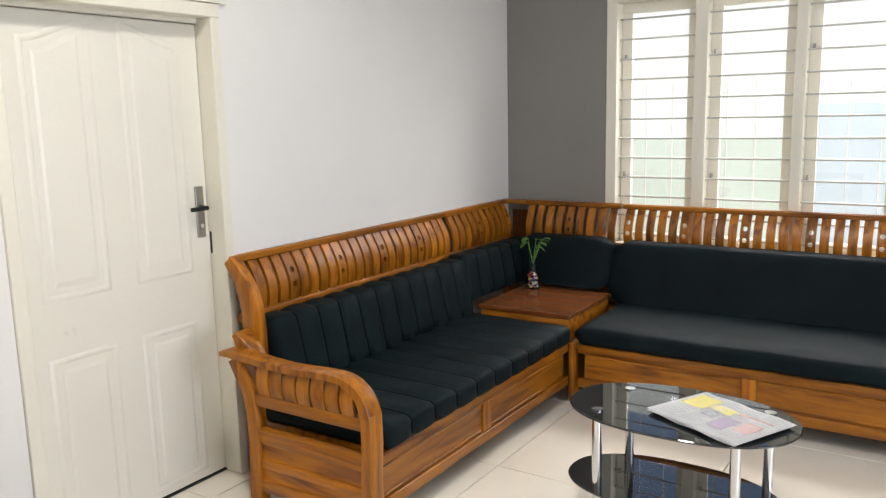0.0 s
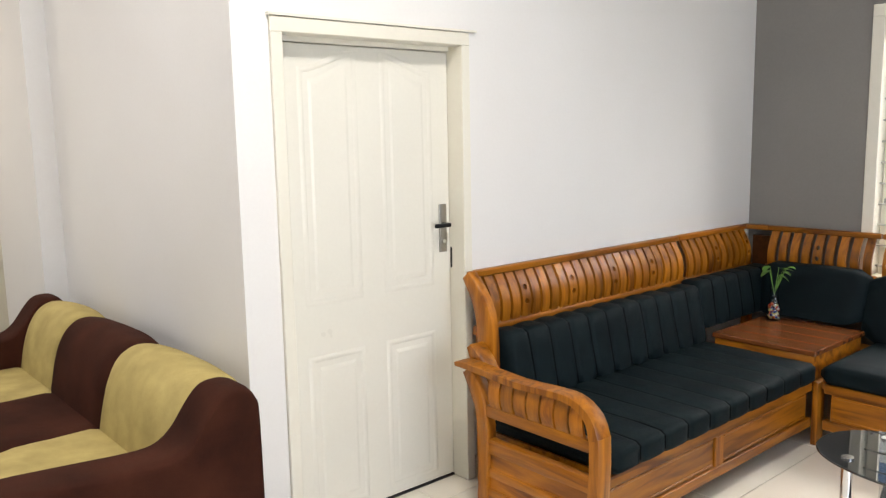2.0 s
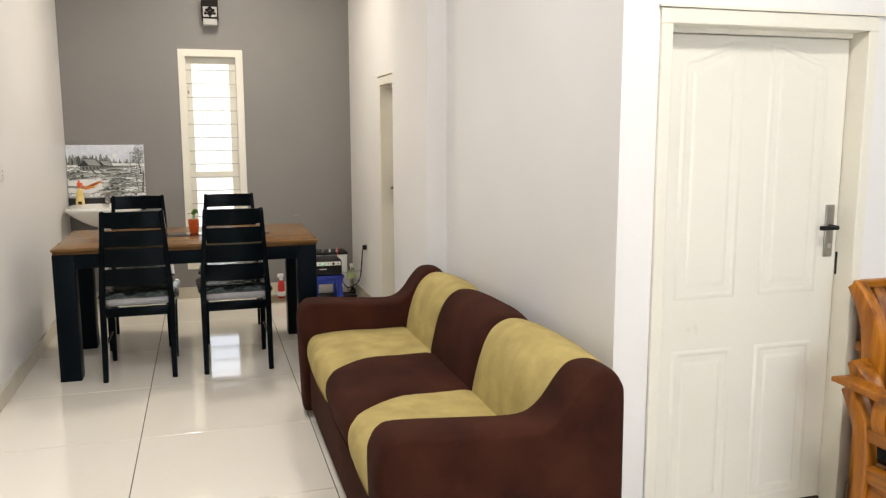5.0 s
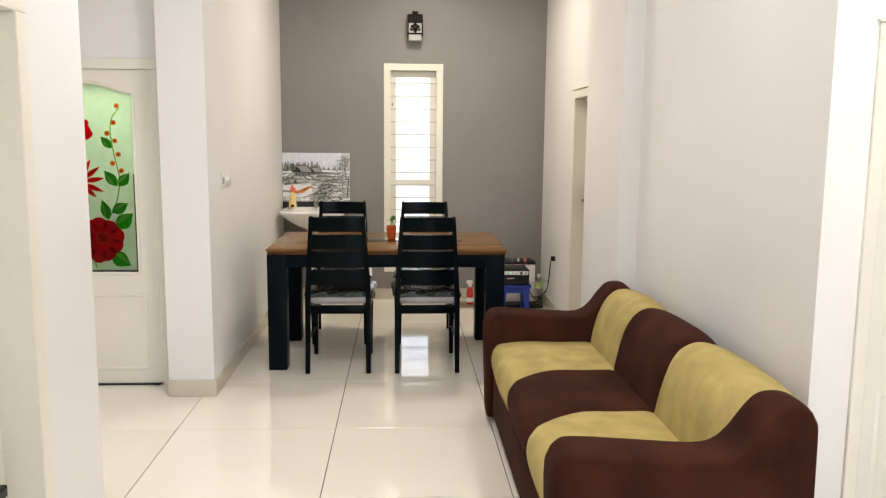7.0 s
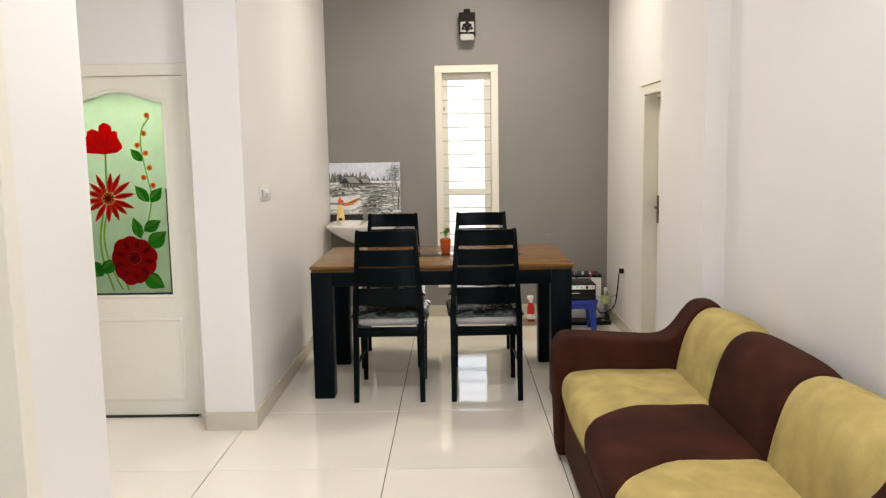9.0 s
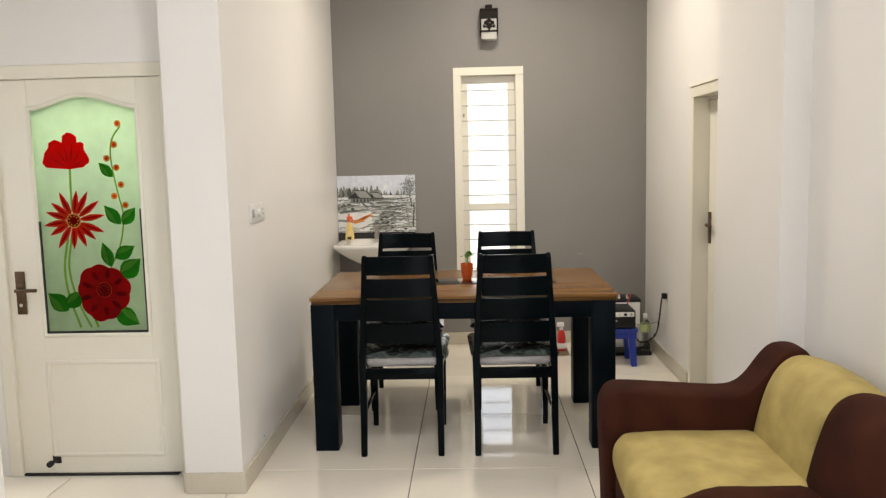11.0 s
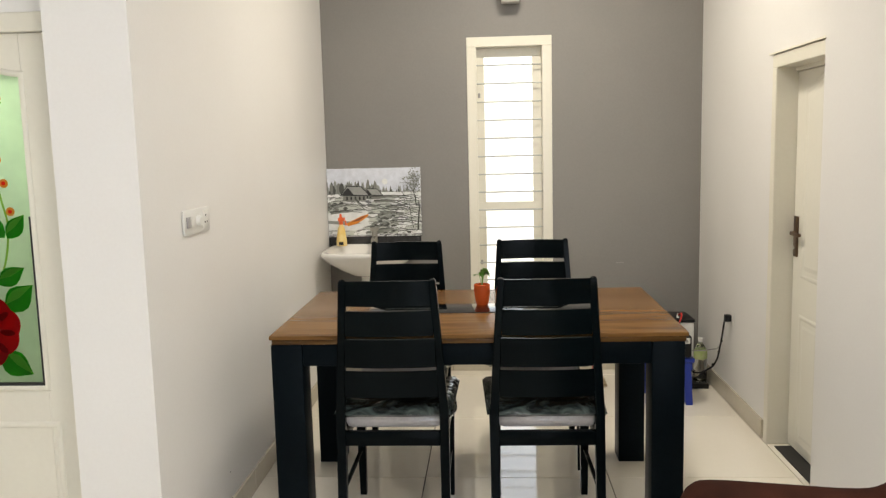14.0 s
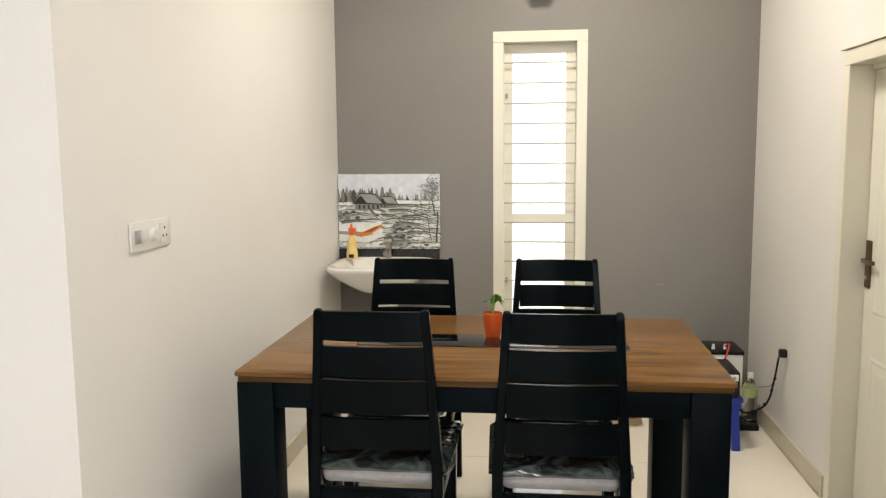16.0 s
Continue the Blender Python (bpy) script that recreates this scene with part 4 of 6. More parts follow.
def curved_post(name, pts, y0, y1, w):
    """A post swept in x and z through points (x, z), w wide, between y0 and y1."""
    rings = []
    n = 18
    for i in range(n + 1):
        u = i / n * (len(pts) - 1)
        j = min(int(u), len(pts) - 2)
        q = [pts[max(0, min(len(pts) - 1, j + m))] for m in (-1, 0, 1, 2)]
        v = u - j
        x, z, ww = (0.5 * (2 * q[1][c] + (q[2][c] - q[0][c]) * v + (2 * q[0][c] - 5 * q[1][c] + 4 * q[2][c] - q[3][c]) * v * v + (3 * q[1][c] - q[0][c] - 3 * q[2][c] + q[3][c]) * v ** 3) for c in (0, 1, 2))
        rings.append((x, z, ww))
    out = []
    for i, (x, z, ww) in enumerate(rings):
        a, b = rings[max(0, i - 1)], rings[min(n, i + 1)]
        t = Vector((b[0] - a[0], b[1] - a[1])).normalized()
        s = Vector((-t.y, t.x)) * ww / 2
        e = (y1 - y0) * 0.12
        out.append([(x + s.x, y0 + e, z + s.y), (x + s.x * 0.8, y0, z + s.y * 0.8), (x - s.x * 0.8, y0, z - s.y * 0.8), (x - s.x, y0 + e, z - s.y),
                    (x - s.x, y1 - e, z - s.y), (x - s.x * 0.8, y1, z - s.y * 0.8), (x + s.x * 0.8, y1, z + s.y * 0.8), (x + s.x, y1 - e, z + s.y)])
    bm = bmesh.new()
    loft(bm, out)
    return part(name, bm, TEAK_Z, bench, smooth=True, angle=50)


# end of the back: a curved panel, then the arm with its posts and rails
curved_post("end_post", [(-2.418, 0.0, 0.055), (-2.405, 0.25, 0.052), (-2.418, 0.42, 0.055), (-2.450, 0.50, 0.065), (-2.490, 0.562, 0.050)], 1.99, 2.045, 0.07)
curved_post("back_end", [(-2.52, 0.30, 0.07), (-2.535, 0.55, 0.080), (-2.542, 0.66, 0.086), (-2.553, 0.735, 0.084), (-2.587, 0.81, 0.072), (-2.645, 0.885, 0.048)], 2.135, 2.182, 0.07)
curved_post("front_post", [(-1.880, 0.0, 0.050), (-1.887, 0.20, 0.048), (-1.880, 0.36, 0.048), (-1.882, 0.465, 0.048)], 1.9845, 2.0515, 0.07)
curved_post("scroll", [(-2.46, 0.48, 0.09), (-2.50, 0.56, 0.08), (-2.53, 0.605, 0.05), (-2.55, 0.63, 0.03)], 2.06, 2.13, 0.07)
curved_post("arm_rest", [(-2.548, 0.575, 0.018), (-2.485, 0.578, 0.028), (-2.24, 0.563, 0.028), (-2.05, 0.570, 0.028), (-1.965, 0.560, 0.032), (-1.905, 0.518, 0.040), (-1.882, 0.455, 0.048)], 1.984, 2.052, 0.03)
for z0, z1, nm in ((0.402, 0.446, "arm_rail"), (0.262, 0.318, "side_rail"), (0.17, 0.205, "side_rail"), (0.075, 0.125, "side_rail")):
    slab(nm, -2.40, -1.89, 1.998, 2.036, z0, z1, TEAK_X, bench, bev=0.005)
slab("side_panel", -2.39, -1.89, 2.008, 2.026, 0.205, 0.262, TEAK_X, bench)
slab("side_panel", -2.39, -1.89, 2.008, 2.026, 0.125, 0.17, TEAK_X, bench)
for i in range(7):
    x = -2.345 + i * 0.064
    def prof(k, i=i):
        return -0.012 - 0.018 * math.sin(k * math.pi), 0.565 - 0.135 * k
    bm = bmesh.new()
    slat_strip(bm, (1, 0), (x, 2.02), 0.055, prof, 0.012)
    part("arm_slat", bm, TEAK_Z, bench, smooth=True)


def front_panels(along, c0, length, joints, z0=0.085, z1=0.30):
    """A framed front with recessed panels and a moulded inner edge. along is x or y; c0 the face line."""
    mat = TEAK_X if along == "x" else TEAK_Y
    s0, face = c0
    def b(bm, u0, u1, d0, d1, w0, w1, bev=0.003):
        if along == "x":
            box(bm, u0, u1, face + d0, face + d1, w0, w1, bev, 1)
        else:
            box(bm, face - d1, face - d0, u0, u1, w0, w1, bev, 1)
    for w0, w1 in ((z0, z0 + 0.045), (z1 - 0.045, z1)):
        bm = bmesh.new()
        b(bm, s0, s0 + length, 0, 0.03, w0, w1)
        part("front_rail", bm, mat, bench, smooth=True)
    for j in joints:
        bm = bmesh.new()
        b(bm, j - 0.03, j + 0.03, 0.001, 0.03, z0 + 0.045, z1 - 0.045)
        part("stile", bm, TEAK_Z, bench, smooth=True)
    ends = [s0] + list(joints) + [s0 + length]
    for u0, u1 in zip(ends, ends[1:]):
        bm = bmesh.new()
        b(bm, u0 + 0.031, u1 - 0.031, 0.012, 0.028, z0 + 0.046, z1 - 0.046, 0)
        part("front_panel", bm, mat, bench)
        for w in (z0 + 0.052, z1 - 0.062):
            bm = bmesh.new()
            b(bm, u0 + 0.04, u1 - 0.04, 0.006, 0.014, w, w + 0.010, 0.003)
            part("panel_bead", bm, mat, bench)


front_panels("y", (2.045, -1.895), 1.53, (2.79,))
front_panels("x", (-1.844, 3.575), 2.44, (-1.05, -0.25))
slab("corner_leg", -1.894, -1.868, 3.575, 3.65, 0.0, 0.30, TEAK_Z, bench, bev=0.004)
slab("front_leg", 0.55, 0.62, 3.575, 3.65, 0.0, 0.30, TEAK_Z, bench, bev=0.004)
slab("leg", -2.66, -2.60, 2.20, 2.26, 0.0, 0.66, TEAK_Z, bench, bev=0.004)
slab("seat_board", -2.45, -1.93, 2.10, 4.40, 0.265, 0.298, TEAK_Y, bench)
slab("seat_board", -1.92, 0.60, 3.61, 4.40, 0.265, 0.298, TEAK_X, bench)
slab("side_board", 0.585, 0.62, 3.66, 4.38, 0.10, 0.30, TEAK_Y, bench)


def channel_cushion(name, group_parent, along, u0, u1, d0, d1, z0, z1, label, step=0.115, lean=0.0, nap=0.012, seams=True):
    """A cushion stitched in channels across its length: swollen rolls with tight seams. It runs along x or y; d is across, z up."""
    th = thing(name, ((u0 + u1) / 2, (d0 + d1) / 2, z0) if along == "x" else ((d0 + d1) / 2, (u0 + u1) / 2, z0), label, "cushion", group_parent)
    n = max(1, round((u1 - u0) / step))
    bm = bmesh.new()
    rings = []
    sub = 8
    total = n * sub
    cz, cd = (z0 + z1) / 2, (d0 + d1) / 2
    hz, hd = (z1 - z0) / 2, abs(d1 - d0) / 2
    for i in range(total + 1):
        s = u0 + (u1 - u0) * i / total
        ph = (i % sub) / sub
        puff = -nap * (1 - abs(math.sin(ph * math.pi)) ** 0.32)
        end = min(i, total - i) / total * (u1 - u0)
        e = min(1, end / 0.03)
        pull = -0.028 * (1 - math.sqrt(max(0, 1 - (1 - e) ** 2)))
        k = 28
        ring = []
        for j in range(k):
            a = 2 * math.pi * j / k + math.pi / k
            ca, sa = math.cos(a), math.sin(a)
            r = 1 / (abs(ca) ** 11 + abs(sa) ** 11) ** (1 / 11)
            d = cd + (hd + puff + pull) * ca * r
            z = cz + (hz + puff + pull) * sa * r
            wob = 0.003 * noise.noise(Vector((s * 6, d * 6, z * 6)))
            d += lean * (z - z0) + wob
            z += wob
            ring.append((s, d, z) if along == "x" else (d, s, z))
        rings.append(ring)
    loft(bm, rings)
    part("cushion_cover", bm, FABRIC, th, smooth=True, angle=70)
    # black bands draw the shade that lies in each stitched groove
    for q in range(1, n if seams else 1):
        s = u0 + (u1 - u0) * q / n
        bm = bmesh.new()
        band = []
        for ds, out in ((-0.0065, -0.004), (-0.0035, 0.0024), (0.0035, 0.0024), (0.0065, -0.004)):
            ring = []
            for j in range(28):
                a = 2 * math.pi * j / 28 + math.pi / 28
                ca, sa = math.cos(a), math.sin(a)
                r = 1 / (abs(ca) ** 11 + abs(sa) ** 11) ** (1 / 11)
                d = cd + (hd - nap + out) * ca * r
                z = cz + (hz - nap + out) * sa * r
                wob = 0.003 * noise.noise(Vector((s * 6, d * 6, z * 6)))
                d += lean * (z - z0) + wob
                z += wob
                ring.append((s + ds, d, z) if along == "x" else (d, s + ds, z))
            band.append(ring)
        loft(bm, band)
        part("groove_band", bm, GROOVE_SHADE, th)
    return th


SEAT = "dark charcoal channel-stitched seat cushion on the teak bench"
BACK = "dark charcoal channel-stitched back cushion against the teak bench back"
channel_cushion("seat_cushion", "bench cushions", "y", 2.085, 3.56, -2.545, -1.865, 0.298, 0.400, SEAT, 0.145)
channel_cushion("seat_cushion", "bench cushions", "x", -1.862, 0.58, 3.55, 4.28, 0.298, 0.396, "plain dark charcoal seat cushion on the teak bench under the window", 0.30, nap=0.003, seams=False)
channel_cushion("back_cushion", "bench cushions", "y", 2.185, 3.560, -2.520, -2.400, 0.390, 0.672, BACK, 0.126, lean=-0.22)
channel_cushion("back_cushion", "bench cushions", "y", 3.562, 4.335, -2.550, -2.435, 0.443, 0.683, BACK, lean=-0.18, step=0.128, nap=0.005)
channel_cushion("back_cushion", "bench cushions", "x", -2.49, -1.917, 4.110, 4.22, 0.443, 0.715, BACK, lean=0.32, step=0.8, nap=0.004, seams=False)
channel_cushion("back_cushion", "bench cushions", "x", -1.914, 0.57, 4.085, 4.205, 0.385, 0.708, "long plain charcoal back cushion against the teak bench back", lean=0.34, step=0.62, nap=0.002, seams=False)
slab("bench_corner_box", -2.384, -1.893, 3.572, 4.09, 0.30, 0.4175, TEAK_X, bench, bev=0.004)
bm = bmesh.new()
for i in range(4):
    box(bm, -2.394, -1.883, 3.562 + i * 0.135, 3.562 + (i + 1) * 0.135 - 0.0012, 0.418, 0.441, 0.003, 1)
part("corner_table_top", bm, TEAK_TOP, bench, "reddish polished plank top of the corner box")

vase = thing("vase", (-2.31, 4.02, 0.442), "small glass vase with beads and a green sprig", "vase")
bm = bmesh.new()
lathe(bm, [(0.032, 0.0), (0.038, 0.01), (0.040, 0.055), (0.025, 0.095), (0.020, 0.145), (0.025, 0.18), (0.021, 0.18), (0.016, 0.145), (0.020, 0.095), (0.032, 0.055), (0.030, 0.012)], (-2.31, 4.02, 0.442))
part("glass_body", bm, VASEG, vase, smooth=True)
rnd = random.Random(4)
for i in range(60):
    bm = bmesh.new()
    a, r = rnd.random() * 6.28, 0.024 * math.sqrt(rnd.random())
    bmesh.ops.create_icosphere(bm, subdivisions=1, radius=0.0078, matrix=Matrix.Translation((-2.31 + r * math.cos(a), 4.02 + r * math.sin(a), 0.442 + 0.016 + 0.07 * rnd.random())))
    part("bead", bm, (REDP, YELLOWP, ORANGEP, BLUEP, PLASTICW)[i % 5], vase, smooth=True)


def sprig(th, c, h, n, spread, size, seed):
    r = random.Random(seed)
    for i in range(n):
        a = r.random() * 6.28
        p = Vector(c)
        bm = bmesh.new()
        top = p + Vector((math.cos(a) * spread * r.uniform(0.2, 1), math.sin(a) * spread * r.uniform(0.2, 1), h * r.uniform(0.45, 1)))
        tube(bm, p, top, 0.0018, 0.0014, 6)
        part("stalk", bm, LEAF, th)
        bm = bmesh.new()
        k = 9
        up = Vector((math.cos(a), math.sin(a), r.uniform(-0.5, 0.6))).normalized()
        side = up.cross(Vector((0, 0, 1))).normalized()
        pts = []
        for j in range(k):
            u = j / (k - 1)
            w = math.sin(u * math.pi) ** 0.7 * size * 0.38
            mid = top + up * size * u - Vector((0, 0, 1)) * size * 0.5 * u * u
            pts.append((mid + side * w + Vector((0, 0, 0.15 * w)), mid - Vector((0, 0, 0.1 * w)), mid - side * w + Vector((0, 0, 0.15 * w))))
        vs = [[bm.verts.new(q) for q in row] for row in pts]
        for p0, p1 in zip(vs, vs[1:]):
            for c2 in (0, 1):
                bm.faces.new((p0[c2], p0[c2 + 1], p1[c2 + 1], p1[c2]))
        bmesh.ops.solidify(bm, geom=bm.faces[:], thickness=0.0008)
        part("leaf", bm, LEAF, th, smooth=True)


sprig(vase, (-2.31, 4.02, 0.58), 0.17, 7, 0.065, 0.050, 3)


# ---- oval glass table ----
gt = thing("coffee_table", (-1.06, 2.66, 0), "oval black glass coffee table with chrome legs and lower shelf", "table")


def oval(bm, c, lx, ly, z0, z1, n=48):
    pts = [(c[0] + lx / 2 * math.copysign(abs(math.cos(a)) ** 0.86, math.cos(a)), c[1] + ly / 2 * math.copysign(abs(math.sin(a)) ** 0.92, math.sin(a))) for a in (2 * math.pi * i / n for i in range(n))]
    prism(bm, pts, "z", z0, z1, 0.002, 1)


bm = bmesh.new()
oval(bm, (-1.072, 2.655), 0.755, 0.48, 0.408, 0.416)
part("glass_top", bm, BLACKGL, gt, "black tempered glass top", smooth=True)
bm = bmesh.new()
oval(bm, (-1.10, 2.655), 0.72, 0.42, 0.135, 0.142)
part("glass_shelf", bm, BLACKGL, gt, "black glass lower shelf", smooth=True)
for x, y in ((-1.315, 2.53), (-1.29, 2.78), (-0.86, 2.53), (-0.81, 2.78)):
    bm = bmesh.new()
    tube(bm, (x, y, 0.02), (x, y, 0.407), 0.017, n=20)
    leg = part("leg", bm, CHROME, gt, "chrome tube leg", smooth=True)
    bm = bmesh.new()
    tube(bm, (x, y, 0.0), (x, y, 0.02), 0.022, n=20)
    part("foot", bm, BLACK, leg, smooth=True)
    bm = bmesh.new()
    tube(bm, (x, y, 0.416), (x, y, 0.421), 0.019, n=20)
    part("cap", bm, CHROME, leg, smooth=True)

paper = thing("newspaper", (-0.96, 2.62, 0.422), "folded colour newspaper lying on the glass table", "newspaper")
rot = Matrix.Translation((-0.940, 2.638, 0)) @ Matrix.Rotation(radians(-26.5), 4, "Z")
for i, (w, h, dx) in enumerate(((0.360, 0.288, 0), (0.355, 0.285, 0.003), (0.352, 0.283, -0.003))):
    bm = bmesh.new()
    nx = 12
    vs = []
    for a in range(nx + 1):
        for b in (0, 1):
            x, y = (a / nx - 0.5) * w + dx, (b - 0.5) * h
            p = rot @ Vector((x, y, 0))
            vs.append(bm.verts.new((p.x, p.y, 0.4225 + i * 0.0032 + 0.002 * (1 + math.sin(a * 1.1 + i + b)))))
    for a in range(nx):
        bm.faces.new((vs[2 * a], vs[2 * a + 1], vs[2 * a + 3], vs[2 * a + 2]))
    bmesh.ops.solidify(bm, geom=bm.faces[:], thickness=-0.0012)
    part("sheet", bm, NEWS, paper, smooth=True)
INK = [surface("ink_" + k, c, None, 0.85) for k, c in (("yellow", (0.78, 0.68, 0.25)), ("grey", (0.40, 0.41, 0.43)), ("red", (0.66, 0.40, 0.38)), ("violet", (0.45, 0.38, 0.48)), ("pale", (0.74, 0.75, 0.76)))]


def ink(x0, x1, y0, y1, m, name="print_block"):
    bm = bmesh.new()
    x0, x1, y0, y1 = x0 * 0.81, x1 * 0.81, y0 * 1.22, y1 * 1.22
    k = 6
    vs = []
    for a in range(k + 1):
        for y in (y0, y1):
            x = x0 + (x1 - x0) * a / k
            p = rot @ Vector((x, y, 0))
            t = (x + 0.003 + 0.176) / 0.352 * 12
            b = (y + 0.1415) / 0.283
            z0_, z1_ = math.sin(t * 1.1 + 2), math.sin(t * 1.1 + 3)
            vs.append(bm.verts.new((p.x, p.y, 0.4225 + 0.0064 + 0.002 * (1 + z0_ + (z1_ - z0_) * b) + 0.0012)))
    for a in range(k):
        bm.faces.new((vs[2 * a], vs[2 * a + 1], vs[2 * a + 3], vs[2 * a + 2]))
    part(name, bm, m, paper)


ink(-0.20, -0.09, 0.0, 0.09, INK[0])
ink(-0.08, 0.02, 0.02, 0.06, INK[0])
ink(0.03, 0.19, 0.05, 0.062, INK[2])
ink(0.02, 0.10, -0.07, 0.01, INK[3])
ink(0.12, 0.19, -0.05, 0.02, INK[2])
ink(-0.06, 0.0, -0.03, 0.01, INK[1])
for i in range(16):
    y = 0.095 - 0.0125 * i
    for x0, x1 in ((-0.205, -0.10), (-0.085, 0.005), (0.015, 0.105), (0.115, 0.20)):
        if not (x0 < -0.09 and y > -0.01) and not (0.0 < x0 < 0.11 and -0.08 < y < 0.02):
            ink(x0, x1 - 0.012 * ((i * 7 + int(x0 * 90)) % 3), y, y + 0.004, INK[4], "print_line")


# ---- brown and olive sofa ----
sofa = thing("sofa", (-3.46, 0.77, 0), "brown plush sofa with olive velvet end cushions, against the white wall", "sofa")


def smooth_line(pts, k=3):
    """A closed outline resampled through its points with a smooth curve."""
    out, n = [], len(pts)
    for i in range(n):
        q = [pts[(i + m) % n] for m in (-1, 0, 1, 2)]
        for j in range(k):
            v = j / k
            out.append(tuple(0.5 * (2 * q[1][c] + (q[2][c] - q[0][c]) * v + (2 * q[0][c] - 5 * q[1][c] + 4 * q[2][c] - q[3][c]) * v * v + (3 * q[1][c] - q[0][c] - 3 * q[2][c] + q[3][c]) * v ** 3) for c in (0, 1)))
    return out


def arm(x0, x1):
    pts = [(0.46, 0.03), (0.36, 0.03), (0.342, 0.05), (0.335, 0.20), (0.325, 0.48), (0.335, 0.545), (0.36, 0.58), (0.41, 0.592), (0.60, 0.582), (0.78, 0.572), (0.85, 0.585), (0.90, 0.625), (0.945, 0.685), (0.98, 0.722), (1.015, 0.732), (1.06, 0.726), (1.09, 0.69), (1.10, 0.63), (1.105, 0.30), (1.105, 0.05), (1.085, 0.03), (0.98, 0.03)]
    pts = smooth_line(pts)
    bm = bmesh.new()
    cx = (x0 + x1) / 2
    hw = (x1 - x0) / 2
    rings = []
    cy, cz = 0.75, 0.33
    for i in range(19):
        a = -math.pi / 2 + math.pi * i / 18
        s = math.copysign(abs(math.sin(a)) ** 0.55, a)
        inset = 0.035 * (1 - abs(math.cos(a)) ** 0.55)
        ring = []
        for k, (y, z) in enumerate(pts):
            m = Vector((cy - y, cz - z)).normalized()
            ring.append((cx + hw * s, y + m.x * inset, max(0.025, z + m.y * inset)))
        rings.append(ring)
    loft(bm, rings)
    return part("arm", bm, BROWN, sofa, smooth=True, angle=60)


arm(-4.425, -4.255)
arm(-2.582, -2.405)
slab("base", -4.26, -2.58, 0.385, 1.06, 0.045, 0.30, BROWN, sofa, bev=0.02)
bm = bmesh.new()
box(bm, -4.26, -2.59, 0.98, 1.08, 0.28, 0.66, 0.05, 4)
part("back", bm, BROWN, sofa, smooth=True)
for x in (-4.33, -2.49):
    for y in (0.42, 1.03):
        bm = bmesh.new()
        tube(bm, (x, y, 0), (x, y, 0.05), 0.022, 0.028, 14)
        part("foot", bm, BLACK, sofa, smooth=True)


def puff(name, x0, x1, prof, material, label, crown, skew=(0, 0)):
    """A stuffed piece between x0 and x1: its profile swells in the middle; skew moves its seams along x towards the front."""
    prof = smooth_line(prof)
    rings = []
    n = 18
    cy = sum(p[0] for p in prof) / len(prof)
    cz = sum(p[1] for p in prof) / len(prof)
    for i in range(n + 1):
        u = i / n
        x = x0 + (x1 - x0) * u
        e = min(u, 1 - u) * (x1 - x0)
        f = 1 - max(0, 1 - e / 0.025) ** 2
        s = -0.010 * (1 - f) + crown * math.sin(u * math.pi) ** 0.6
        ring = []
        for y, z in prof:
            m = Vector((y - cy, z - cz))
            L = max(m.length, 1e-6)
            wv = 0.004 * noise.noise(Vector((x * 5, y * 5 + 3, z * 5)))
            sk = (skew[0] + (skew[1] - skew[0]) * u) * min(1, max(0, (0.60 - y) / 0.22)) ** 1.5
            ring.append((x + sk, y + m.x / L * (s + wv), z + m.y / L * (s + wv)))
        rings.append(ring)
    bm = bmesh.new()
    loft(bm, rings)
    part(name, bm, material, sofa, label, smooth=True, angle=60)


SP = [(0.90, 0.29), (0.42, 0.285), (0.385, 0.29), (0.366, 0.315), (0.36, 0.355), (0.366, 0.395), (0.385, 0.422), (0.42, 0.436), (0.55, 0.444), (0.72, 0.438), (0.90, 0.425)]
BP = [(1.06, 0.38), (0.90, 0.38), (0.868, 0.40), (0.872, 0.45), (0.888, 0.53), (0.912, 0.61), (0.94, 0.665), (0.975, 0.70), (1.02, 0.715), (1.08, 0.705), (1.12, 0.68), (1.13, 0.60)]
for x0, x1, m, lab, sk in ((-4.255, -3.76, OLIVE, "olive velvet seat cushion", (0, 0.14)), (-3.76, -3.205, BROWN, "brown plush seat cushion", (0.14, 0.14)), (-3.205, -2.582, OLIVE, "olive velvet seat cushion", (0.14, 0))):
    puff("seat_cushion", x0, x1, SP, m, lab, 0.012, sk)
for x0, x1, m, lab in ((-4.255, -3.80, OLIVE, "olive velvet back cushion"), (-3.80, -3.20, BROWN, "brown plush back cushion"), (-3.20, -2.582, OLIVE, "olive velvet back cushion")):
    puff("back_cushion", x0, x1, BP, m, lab, 0.016)
slab("front_band", -4.25, -2.617, 0.372, 0.392, 0.05, 0.285, BROWN, sofa, bev=0.006)


# ---- dining table ----
table = thing("dining_table", (-5.67, -0.19, 0), "walnut-topped dining table with thick blue-black legs and a black glass inlay", "table")
bm = bmesh.new()
box(bm, -6.135, -5.233, -0.943, 0.560, 0.761, 0.777, 0.003, 2)
part("tabletop", bm, WALNUT, table, smooth=True)
bm = bmesh.new()
box(bm, -6.128, -5.240, -0.936, 0.553, 0.742, 0.760, 0.003, 2)
part("top_edge", bm, WALNUT, table, "lower lip of the walnut top", smooth=True)
slab("glass_inlay", -5.78, -5.60, -0.64, 0.30, 0.7772, 0.780, BLACKGL, table, "black glass strip let into the top", bev=0.001)
for x0, x1, y0, y1 in ((-5.275, -5.25, -0.824, 0.433), (-6.09, -6.065, -0.824, 0.433), (-5.969, -5.361, -0.93, -0.905), (-5.969, -5.361, 0.52, 0.545)):
    slab("apron", x0, x1, y0, y1, 0.66, 0.742, NAVY, table, bev=0.002)
